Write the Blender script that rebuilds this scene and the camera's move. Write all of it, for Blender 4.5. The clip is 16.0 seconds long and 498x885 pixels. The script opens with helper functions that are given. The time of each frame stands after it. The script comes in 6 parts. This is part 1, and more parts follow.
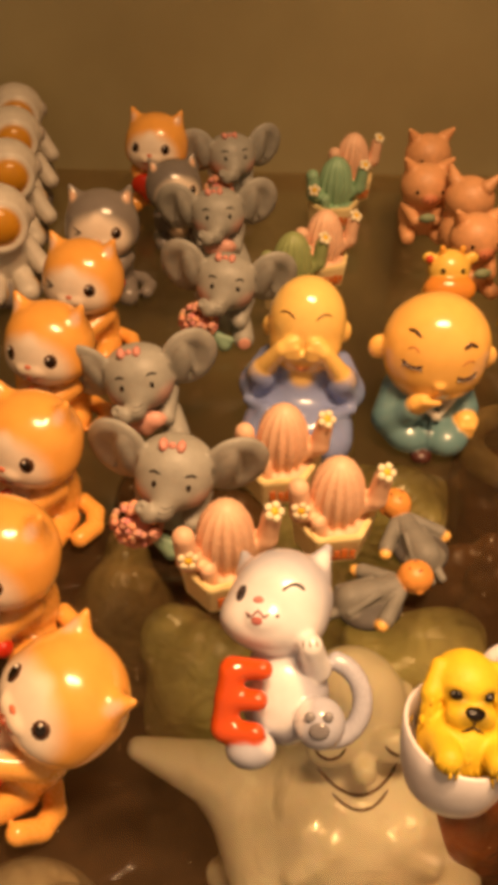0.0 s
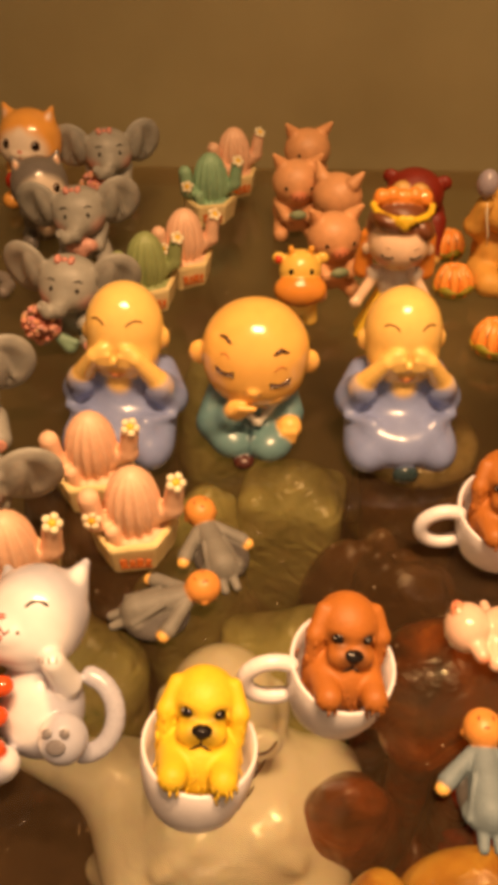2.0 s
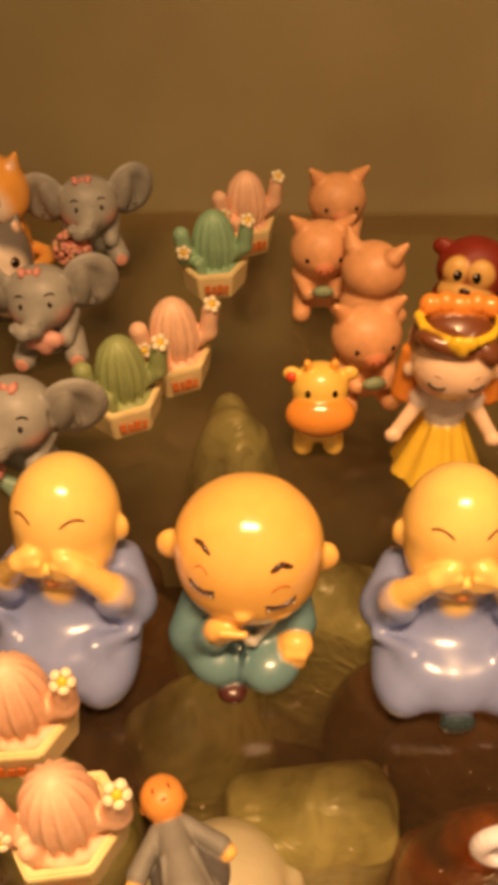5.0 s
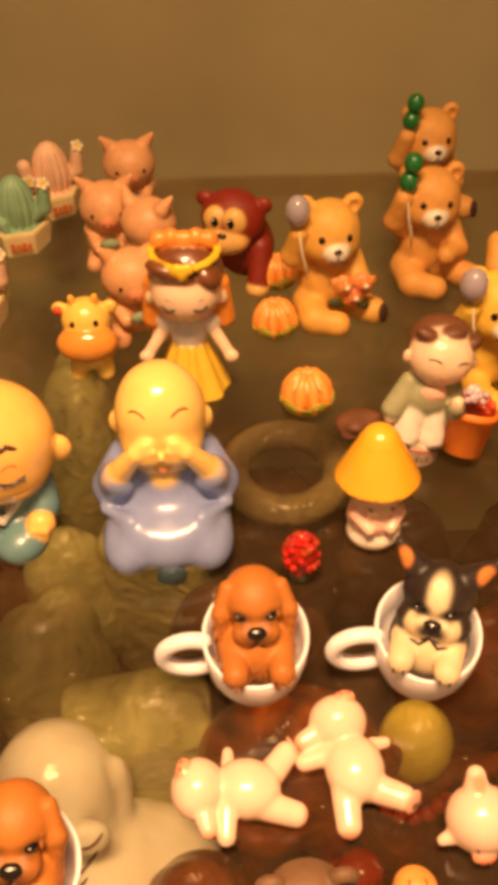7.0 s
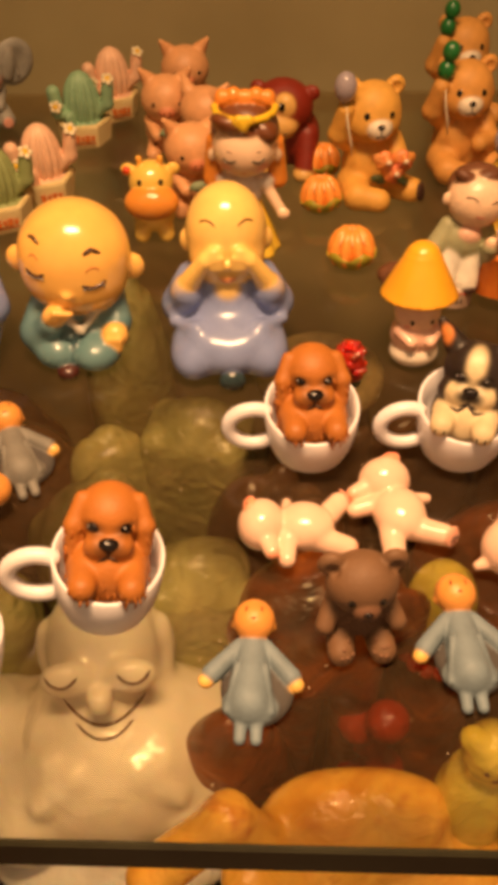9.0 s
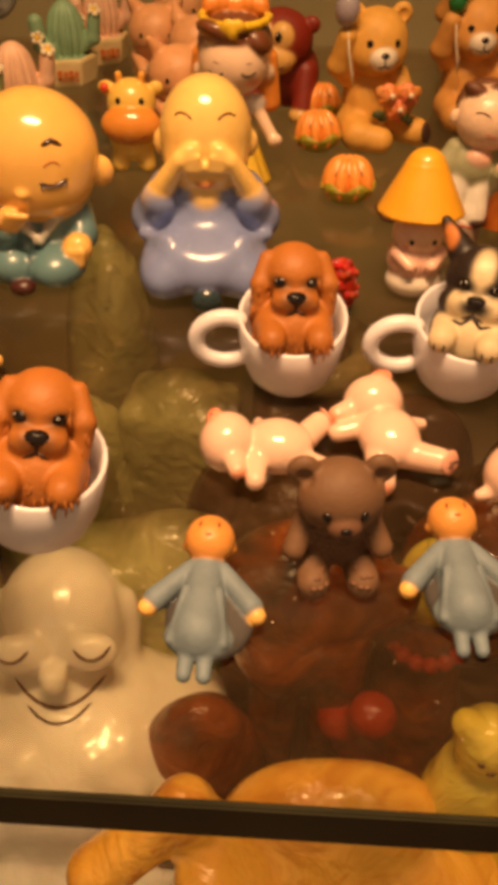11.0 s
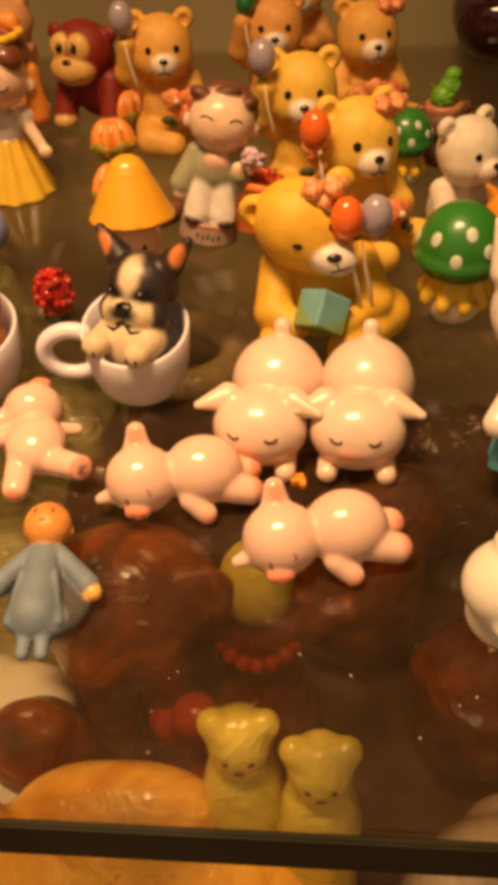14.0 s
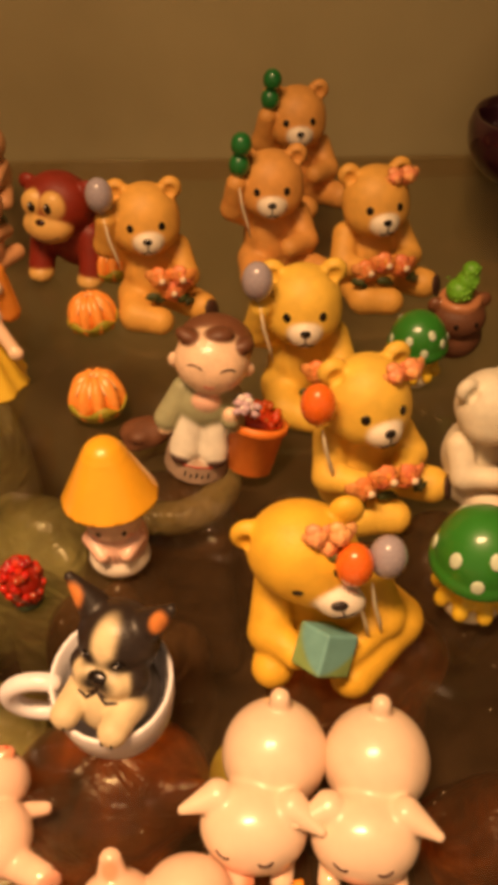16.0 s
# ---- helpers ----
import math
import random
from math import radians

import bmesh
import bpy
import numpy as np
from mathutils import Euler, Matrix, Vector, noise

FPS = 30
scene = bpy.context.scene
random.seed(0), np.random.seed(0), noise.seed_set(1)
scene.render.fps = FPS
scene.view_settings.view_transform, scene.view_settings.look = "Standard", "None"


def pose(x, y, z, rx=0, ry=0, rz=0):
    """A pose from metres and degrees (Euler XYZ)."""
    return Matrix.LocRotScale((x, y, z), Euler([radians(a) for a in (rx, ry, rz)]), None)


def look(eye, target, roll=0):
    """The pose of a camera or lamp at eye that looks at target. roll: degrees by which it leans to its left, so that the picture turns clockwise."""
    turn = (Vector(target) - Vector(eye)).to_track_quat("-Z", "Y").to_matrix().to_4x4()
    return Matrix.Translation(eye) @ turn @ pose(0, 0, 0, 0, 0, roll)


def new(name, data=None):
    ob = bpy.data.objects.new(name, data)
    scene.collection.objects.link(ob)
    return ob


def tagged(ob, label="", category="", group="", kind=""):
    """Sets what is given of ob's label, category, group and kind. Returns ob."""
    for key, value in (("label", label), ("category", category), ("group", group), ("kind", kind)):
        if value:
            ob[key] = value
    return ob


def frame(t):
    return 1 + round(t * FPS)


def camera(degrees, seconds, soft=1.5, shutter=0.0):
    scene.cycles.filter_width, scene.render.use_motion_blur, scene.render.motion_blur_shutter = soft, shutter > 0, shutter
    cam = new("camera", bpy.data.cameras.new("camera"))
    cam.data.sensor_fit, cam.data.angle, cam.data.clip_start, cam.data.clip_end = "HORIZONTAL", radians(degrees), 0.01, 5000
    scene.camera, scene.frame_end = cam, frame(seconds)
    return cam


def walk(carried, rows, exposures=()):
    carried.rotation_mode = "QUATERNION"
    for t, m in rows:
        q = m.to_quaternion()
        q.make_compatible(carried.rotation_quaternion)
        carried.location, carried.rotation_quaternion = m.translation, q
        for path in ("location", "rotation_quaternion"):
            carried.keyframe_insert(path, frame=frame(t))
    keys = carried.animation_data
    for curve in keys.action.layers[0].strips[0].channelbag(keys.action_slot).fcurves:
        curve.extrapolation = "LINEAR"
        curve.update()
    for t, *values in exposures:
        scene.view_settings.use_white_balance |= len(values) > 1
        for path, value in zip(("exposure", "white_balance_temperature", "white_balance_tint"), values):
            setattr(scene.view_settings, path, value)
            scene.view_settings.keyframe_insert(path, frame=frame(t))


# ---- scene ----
cam = camera(31.8, 16.0, soft=6.8)
METRES, EYE, TILT, LEAN, TURN = 0.42, 0.1407, -40.25, -1.0, 0.0
ROWS = [
    (0.0, 0.0, 0.0, 0.0, 0.0, -0.0, 0.0),
    (0.5, 0.0318, 0.0014, 0.004, -0.03, -0.41, -0.03),
    (1.0, 0.0563, -0.0054, 0.0042, -0.03, -0.73, 0.03),
    (1.5, 0.0815, -0.0102, 0.0062, -0.06, -0.73, 0.07),
    (2.0, 0.1025, 0.0015, 0.0138, 0.0, -1.23, 0.15),
    (2.5, 0.1227, 0.0197, 0.0313, 0.69, -2.04, 0.16),
    (3.0, 0.1108, 0.0853, 0.0713, 1.84, -3.19, -1.22),
    (3.2, 0.1056, 0.1074, 0.0867, 2.1176, -3.4627, -1.787),
    (5.3, 0.1294, 0.148, 0.1192, 2.8003, -3.671, 0.4809),
    (5.5, 0.1344, 0.139, 0.117, 2.37, -3.72, 0.92),
    (6.0, 0.176, 0.1082, 0.1025, 1.03, -3.75, 1.77),
    (6.5, 0.209, 0.0861, 0.0909, -0.21, -3.98, 2.6),
    (7.0, 0.2279, 0.073, 0.0782, -0.63, -4.02, 2.53),
    (7.5, 0.235, 0.0579, 0.0493, -0.68, -4.1, 1.95),
    (8.0, 0.2303, 0.0254, 0.0121, -0.26, -3.96, 1.29),
    (8.5, 0.2228, 0.0098, -0.0051, 0.36, -3.7, 0.92),
    (9.0, 0.2022, 0.0184, -0.0254, 0.33, -2.86, 1.35),
    (9.5, 0.2066, 0.0825, -0.0522, -1.43, -1.93, 2.95),
    (9.7, 0.2075, 0.0763, -0.058, -2.1828, -1.8545, 3.4027),
    (11.8, 0.2358, 0.0761, -0.0828, 2.6709, 0.0818, -2.3234),
    (12.0, 0.2479, 0.0753, -0.083, 3.28, 0.26, -1.83),
    (12.5, 0.2853, 0.0703, -0.0852, 3.33, 0.23, -1.43),
    (13.0, 0.3175, 0.07, -0.0871, 3.46, 0.13, -0.82),
    (13.5, 0.3419, 0.0706, -0.0852, 3.59, -0.24, -0.03),
    (14.0, 0.3722, 0.0736, -0.0759, 3.35, -0.74, 1.22),
    (14.5, 0.3869, 0.0812, -0.0511, 3.15, -2.03, 2.45),
    (15.0, 0.3729, 0.0921, 0.0068, 3.1, -3.27, 2.35),
    (15.5, 0.3651, 0.1147, 0.057, 3.08, -4.01, 1.45),
    (16.0, 0.3727, 0.1272, 0.0798, 2.98, -4.4, 1.01),
]
walk(cam, [(t, pose(0, 0, EYE, TILT, LEAN, TURN) @ pose(METRES * x, METRES * y, METRES * z, 90 + pitch, roll, yaw)) for t, x, y, z, yaw, pitch, roll in ROWS],
     [(0.0, -0.05), (2.0, 0.0), (3.2, 0.05), (5.5, 0.1), (6.2, 0.2), (7.0, 0.35), (8.0, 0.2), (9.0, 0.08), (9.7, 0.02), (12.0, -0.12), (16.0, -0.1)])

# ---- light ----
world = bpy.data.worlds.new("shop")
scene.world = world
world.use_nodes = True
world.node_tree.nodes["Background"].inputs[0].default_value = (1.0, 0.62, 0.33, 1)
world.node_tree.nodes["Background"].inputs[1].default_value = 0.33


def strip_lamp(name, x, y, z, length, depth, watts, colour):
    data = bpy.data.lights.new(name, "AREA")
    data.shape, data.size, data.size_y = "RECTANGLE", length, depth
    data.energy, data.color, data.spread = watts, colour, radians(91)
    ob = new(name, data)
    ob.matrix_world = look((x, y, z), (x, y + 0.035, 0))
    return ob


strip_lamp("cabinet_light", 0.08, 0.05, 0.42, 0.16, 0.05, 0.99, (1.0, 0.57, 0.27))

# ---- materials ----
def material(name):
    m = bpy.data.materials.new(name)
    m.use_nodes = True
    nt = m.node_tree
    return m, nt, nt.nodes["Principled BSDF"]


def link(nt, a, b):
    nt.links.new(a, b)


def noise_node(nt, scale, detail=3.0, rough=0.55):
    tc = nt.nodes.new("ShaderNodeTexCoord")
    n = nt.nodes.new("ShaderNodeTexNoise")
    n.inputs["Scale"].default_value, n.inputs["Detail"].default_value, n.inputs["Roughness"].default_value = scale, detail, rough
    link(nt, tc.outputs["Object"], n.inputs["Vector"])
    return n


def ramp_node(nt, src, stops):
    r = nt.nodes.new("ShaderNodeValToRGB")
    while len(r.color_ramp.elements) < len(stops):
        r.color_ramp.elements.new(0.5)
    for e, (p, c) in zip(r.color_ramp.elements, stops):
        e.position, e.color = p, (*c, 1)
    link(nt, src, r.inputs[0])
    return r


def bump_node(nt, bsdf, src, strength, distance):
    b = nt.nodes.new("ShaderNodeBump")
    b.inputs["Strength"].default_value, b.inputs["Distance"].default_value = strength, distance
    link(nt, src, b.inputs["Height"])
    link(nt, b.outputs[0], bsdf.inputs["Normal"])


def painted(name, coat, grain, bump, sss=0.0):
    """Hand-painted resin: the paint's colour and roughness come from the mesh's colour layer."""
    m, nt, b = material(name)
    at = nt.nodes.new("ShaderNodeAttribute")
    at.attribute_name = "paint"
    n = noise_node(nt, 220.0)
    n2 = noise_node(nt, 1400.0, 2.0)
    mix = nt.nodes.new("ShaderNodeMix")
    mix.data_type, mix.blend_type = "RGBA", "MULTIPLY"
    mix.inputs["Factor"].default_value = 1.0
    r = ramp_node(nt, n.outputs["Fac"], [(0.3, (1 - grain,) * 3), (0.7, (1, 1, 1))])
    link(nt, at.outputs["Color"], mix.inputs["A"])
    link(nt, r.outputs[0], mix.inputs["B"])
    link(nt, mix.outputs["Result"], b.inputs["Base Color"])
    ma = nt.nodes.new("ShaderNodeMath")
    ma.operation = "MULTIPLY_ADD"
    link(nt, n2.outputs["Fac"], ma.inputs[0])
    ma.inputs[1].default_value = 0.15
    link(nt, at.outputs["Alpha"], ma.inputs[2])
    link(nt, ma.outputs[0], b.inputs["Roughness"])
    b.inputs["Coat Weight"].default_value = coat
    b.inputs["Coat Roughness"].default_value = 0.08
    if sss:
        b.inputs["Subsurface Weight"].default_value = sss
        b.inputs["Subsurface Radius"].default_value = (1.0, 0.45, 0.2)
        b.inputs["Subsurface Scale"].default_value = 0.002
    bump_node(nt, b, n2.outputs["Fac"], bump, 0.0003)
    return m


GLAZED = painted("glazed_resin", 0.5, 0.10, 0.03)
MATTE = painted("matte_resin", 0.0, 0.22, 0.25)


# ---- modelling clay: rounded forms that flow into one another ----
def turn(rot):
    return np.array(Euler([radians(a) for a in rot]).to_matrix()) if rot else None


class Clay:
    """Rounded forms in millimetres, fused into one skin. Front is -y, up is z."""

    def __init__(self):
        self.forms, self.paints, self.verts, self.faces, self.cols, self.kept = [], [], [], [], [], set()

    def add(self, fn, col, k, lo, hi, rough, sign=1):
        self.forms.append((fn, np.array((*col, rough)), k, np.array(lo, float), np.array(hi, float), sign))
        return self

    def top(self):
        """The last form keeps its own colour over all painted areas."""
        self.kept.add(len(self.forms) - 1)
        return self

    def ball(self, c, r, col, k=1.2, rot=None, rough=0.3, sign=1):
        c, R = np.array(c, float), turn(rot)
        r = np.array(r if hasattr(r, "__len__") else (r, r, r), float)

        def fn(p):
            q = p - c
            if R is not None:
                q = q @ R
            k0 = np.sqrt(((q / r) ** 2).sum(1)) + 1e-6
            k1 = np.sqrt(((q / r ** 2) ** 2).sum(1)) + 1e-6
            return k0 * (k0 - 1) / k1
        m = r.max() if rot else r
        return self.add(fn, col, k, c - m, c + m, rough, sign)

    def cut(self, c, r, col, k=0.8, rot=None, rough=0.5):
        return self.ball(c, r, col, k, rot, rough, -1)

    def limb(self, a, b, ra, rb, col, k=1.0, rough=0.3):
        a, b = np.array(a, float), np.array(b, float)

        def fn(p):
            d = b - a
            t = np.clip(((p - a) @ d) / (d @ d), 0, 1)
            return np.sqrt(((p - a - t[:, None] * d) ** 2).sum(1)) - (ra + (rb - ra) * t)
        m = max(ra, rb)
        return self.add(fn, col, k, np.minimum(a, b) - m, np.maximum(a, b) + m, rough)

    def slab(self, c, half, rnd, col, k=0.5, rot=None, rough=0.35):
        c, half, R = np.array(c, float), np.array(half, float) - rnd, turn(rot)

        def fn(p):
            q = p - c
            if R is not None:
                q = q @ R
            q = np.abs(q) - half
            return np.sqrt((np.maximum(q, 0) ** 2).sum(1)) + np.minimum(q.max(1), 0) - rnd
        m = (np.linalg.norm(half) if rot else half) + rnd
        return self.add(fn, col, k, c - m, c + m, rough)

    def ring(self, c, R0, r, col, k=0.5, rot=None, rough=0.3):
        c, R = np.array(c, float), turn(rot)

        def fn(p):
            q = p - c
            if R is not None:
                q = q @ R
            return np.sqrt((np.sqrt(q[:, 0] ** 2 + q[:, 1] ** 2) - R0) ** 2 + q[:, 2] ** 2) - r
        m = R0 + r
        return self.add(fn, col, k, c - m, c + m, rough)

    def cone(self, z0, z1, r0, r1, col, k=0.8, c=(0, 0), wave=(0, 0), rough=0.35):
        """An upright tapered drum; wave (count, depth) flutes its side."""
        zm, hz = (z0 + z1) / 2, (z1 - z0) / 2

        def fn(p):
            x, y = p[:, 0] - c[0], p[:, 1] - c[1]
            t = np.clip((p[:, 2] - z0) / (z1 - z0), 0, 1)
            r = r0 + (r1 - r0) * t
            if wave[0]:
                r = r + wave[1] * np.cos(wave[0] * np.arctan2(y, x))
            a, b = np.sqrt(x * x + y * y) - r, np.abs(p[:, 2] - zm) - hz
            return np.sqrt(np.maximum(a, 0) ** 2 + np.maximum(b, 0) ** 2) + np.minimum(np.maximum(a, b), 0)
        m = max(r0, r1) + abs(wave[1])
        return self.add(fn, col, k, (c[0] - m, c[1] - m, z0), (c[0] + m, c[1] + m, z1), rough)

    def paint(self, c, r, col, soft=0.12, rot=None, rough=None):
        c, R = np.array(c, float), turn(rot)
        r = np.array(r if hasattr(r, "__len__") else (r, r, r), float)

        def fn(p):
            q = p - c
            if R is not None:
                q = q @ R
            return np.sqrt(((q / r) ** 2).sum(1))
        self.paints.append((fn, np.array(col), soft, rough))
        return self

    def field(self, p):
        d = None
        for fn, _, k, _, _, sign in self.forms:
            e = fn(p)
            if d is None:
                d = e
            elif sign < 0:
                h = np.maximum(k - np.abs(d + e), 0) / k
                d = np.maximum(d, -e) + h * h * k * 0.25
            else:
                h = np.maximum(k - np.abs(d - e), 0) / k
                d = np.minimum(d, e) - h * h * k * 0.25
        return d

    def colour(self, p):
        num, den, kn, kd = np.zeros((len(p), 4)), np.zeros(len(p)) + 1e-9, np.zeros((len(p), 4)), np.zeros(len(p)) + 1e-9
        for i, (fn, col, _, _, _, sign) in enumerate(self.forms):
            w = np.exp(-np.clip(sign * fn(p) if sign > 0 else np.abs(fn(p)) + 0.02, -0.5, 9) / 0.14)
            num += w[:, None] * col
            den += w
            if i in self.kept:
                kn += w[:, None] * col
                kd += w
        out = num / den[:, None]
        for fn, col, soft, rough in self.paints:
            w = np.clip((1 + soft - fn(p)) / (2 * soft), 0, 1)
            w = (w * w * (3 - 2 * w))[:, None]
            out[:, :3] = out[:, :3] * (1 - w) + col * w
            if rough is not None:
                out[:, 3:] = out[:, 3:] * (1 - w) + rough * w
        k = (kd / den)[:, None]
        return out * (1 - k) + k * kn / kd[:, None]

    def normal(self, p):
        e = 0.08
        g = np.stack([self.field(p + d) - self.field(p - d) for d in np.eye(3) * e], 1)
        return g / (np.linalg.norm(g, axis=1)[:, None] + 1e-9)

    def surface(self, pts, way=(0, 1, 0)):
        """Where rays from pts along way first meet the skin, and the normals there."""
        p, way = np.array(pts, float), np.array(way, float) / np.linalg.norm(way)
        for _ in range(60):
            p = p + np.clip(self.field(p), -1, 4)[:, None] * way * 0.8
        return p, self.normal(p)

    def lump(self, c, r, col, axis=(0, 0, 1), rough=0.25, seg=(10, 6)):
        """A small pressed-on drop, flattened along axis."""
        c = np.array(c, float)
        q = np.array(Vector(axis).to_track_quat("Z", "Y").to_matrix())
        nu, nv = seg
        base = len(self.verts)
        for j in range(nv + 1):
            a = math.pi * j / nv
            for i in range(nu):
                b = 2 * math.pi * i / nu
                v = q @ (np.array((math.sin(a) * math.cos(b), math.sin(a) * math.sin(b), math.cos(a))) * r)
                self.verts.append(c + v)
                self.cols.append((*col, rough))
        for j in range(nv):
            for i in range(nu):
                k = (i + 1) % nu
                self.faces.append((base + j * nu + i, base + (j + 1) * nu + i, base + (j + 1) * nu + k, base + j * nu + k))
        return self

    def spot(self, x, z, rx, rz, col, thick=0.25, way=(0, 1, 0), rough=0.15, start=-60):
        """A painted drop on the skin, seen from the front."""
        p = np.array([(x, start, z)]) if way == (0, 1, 0) else np.array([(x, 0, z)]) - np.array(way) * 60.0
        s, n = self.surface(p, way)
        return self.lump(s[0], (rx, rz, thick), col, n[0], rough)

    def stroke(self, pts, r, col, way=(0, 1, 0), rough=0.4, start=-60):
        """A thin painted line over the skin through front-view points (x, z)."""
        fine = []
        for a, b in zip(pts, pts[1:]):
            fine += [(a[0] + (b[0] - a[0]) * t, a[1] + (b[1] - a[1]) * t) for t in (0, 0.5)]
        fine.append(pts[-1])
        s, n = self.surface([(x, start, z) for x, z in fine], way)
        tube(self, s, r, col, rough)
        return self

    def mesh(self, name, mat, h=0.7):
        lo = np.min([f[3] for f in self.forms if f[5] > 0], 0) - 2.2 * h
        hi = np.max([f[4] for f in self.forms if f[5] > 0], 0) + 2.2 * h
        n = np.ceil((hi - lo) / h).astype(int) + 1
        g = np.stack(np.meshgrid(*[lo[i] + h * np.arange(n[i]) for i in range(3)], indexing="ij"), -1).reshape(-1, 3)
        f = self.field(g).reshape(n)
        v, quads = skin(f)
        v = lo + h * v
        for _ in range(2):
            v = v - np.clip(self.field(v), -h, h)[:, None] * self.normal(v) * 0.8
        cols = self.colour(v)
        verts, faces = v.tolist(), quads.tolist()
        if self.verts:
            faces += [tuple(i + len(verts) for i in q) for q in self.faces]
            verts += [tuple(p) for p in self.verts]
            cols = np.vstack([cols, np.array(self.cols)])
        me = bpy.data.meshes.new(name)
        me.from_pydata((np.array(verts) * 0.001).tolist(), [], faces)
        layer = me.color_attributes.new("paint", "FLOAT_COLOR", "POINT")
        layer.data.foreach_set("color", np.clip(cols, 0, 1).astype(np.float32).ravel())
        me.shade_smooth()
        me.materials.append(mat)
        return me


def tube(clay, s, r, col, rough=0.4, n=6):
    """A round thread through the points s, added to the clay's small parts."""
    s = np.array(s, float)
    base = len(clay.verts)
    for i, p in enumerate(s):
        d = s[min(i + 1, len(s) - 1)] - s[max(i - 1, 0)]
        d = d / (np.linalg.norm(d) + 1e-9)
        u = np.cross(d, (0.31, 0.2, 0.93))
        u /= np.linalg.norm(u) + 1e-9
        w = np.cross(d, u)
        rr = r * (0.45 if i in (0, len(s) - 1) else 1)
        for j in range(n):
            a = 2 * math.pi * j / n
            clay.verts.append(p + rr * (math.cos(a) * u + math.sin(a) * w))
            clay.cols.append((*col, rough))
    for i in range(len(s) - 1):
        for j in range(n):
            k = (j + 1) % n
            clay.faces.append((base + i * n + j, base + i * n + k, base + (i + 1) * n + k, base + (i + 1) * n + j))
    for i in (0, len(s) - 1):
        ring = [base + i * n + j for j in range(n)]
        clay.faces.append(tuple(reversed(ring)) if i == 0 else tuple(ring))


def skin(f):
    """Vertices (in grid steps) and quads of the zero surface of the field f."""
    s = f < 0
    nx, ny, nz = f.shape
    cnt = np.zeros((nx - 1, ny - 1, nz - 1), int)
    cs = [(i, j, k) for i in (0, 1) for j in (0, 1) for k in (0, 1)]
    for i, j, k in cs:
        cnt += s[i:nx - 1 + i, j:ny - 1 + j, k:nz - 1 + k]
    act = (cnt > 0) & (cnt < 8)
    idx = -np.ones(act.shape, int)
    cell = np.argwhere(act)
    idx[act] = np.arange(len(cell))
    pos, num = np.zeros((len(cell), 3)), np.zeros(len(cell))
    for a in cs:
        for ax in range(3):
            if a[ax]:
                continue
            b = list(a)
            b[ax] = 1
            A, B = cell + a, cell + b
            fa, fb = f[A[:, 0], A[:, 1], A[:, 2]], f[B[:, 0], B[:, 1], B[:, 2]]
            m = (fa < 0) != (fb < 0)
            t = np.where(m, fa / np.where(m, fa - fb, 1), 0)
            pos += m[:, None] * (np.array(a) + t[:, None] * (np.array(b) - a))
            num += m
    pos = pos / num[:, None] + cell
    quads = []
    for ax in range(3):
        u, w = (ax + 1) % 3, (ax + 2) % 3
        sl0, sl1 = [slice(None)] * 3, [slice(None)] * 3
        sl0[ax], sl1[ax] = slice(0, -1), slice(1, None)
        a, b = s[tuple(sl0)], s[tuple(sl1)]
        e = np.argwhere(a != b)
        e = e[(e[:, u] > 0) & (e[:, w] > 0) & (e[:, u] < f.shape[u] - 1) & (e[:, w] < f.shape[w] - 1)]
        inside = a[e[:, 0], e[:, 1], e[:, 2]]
        ring = []
        for du, dw in ((1, 1), (0, 1), (0, 0), (1, 0)):
            q = e.copy()
            q[:, u] -= du
            q[:, w] -= dw
            ring.append(idx[q[:, 0], q[:, 1], q[:, 2]])
        q = np.stack(ring, 1)
        q[~inside] = q[~inside][:, ::-1]
        quads.append(q)
    return pos, np.vstack(quads)


def part(name, me, parent, label="", m=None):
    ob = new(name, me)
    ob.parent = parent
    if m is not None:
        ob.matrix_local = m
    return tagged(ob, label)


def put(ob, x, y, z=0.0, rz=0.0, rx=0.0, ry=0.0, s=1.0):
    ob.matrix_world = pose(x, y, z, rx, ry, rz) @ Matrix.Diagonal((s, s, s, 1))
    return ob


def thing(name, me, label, category, group=""):
    return tagged(new(name, me), label, category, group)


def mesh_from(name, bm, mat, smooth=True):
    me = bpy.data.meshes.new(name)
    bm.normal_update()
    bm.to_mesh(me)
    bm.free()
    if smooth:
        me.shade_smooth()
    me.materials.append(mat)
    return me

# ---- the cabinet ----
def plaster():
    m, nt, b = material("painted_back_panel")
    n = noise_node(nt, 9.0, 4.0)
    r = ramp_node(nt, n.outputs["Fac"], [(0.3, (0.30, 0.25, 0.125)), (0.7, (0.42, 0.36, 0.19))])
    link(nt, r.outputs[0], b.inputs["Base Color"])
    b.inputs["Roughness"].default_value = 0.45
    n2 = noise_node(nt, 300.0)
    bump_node(nt, b, n2.outputs["Fac"], 0.1, 0.001)
    return m


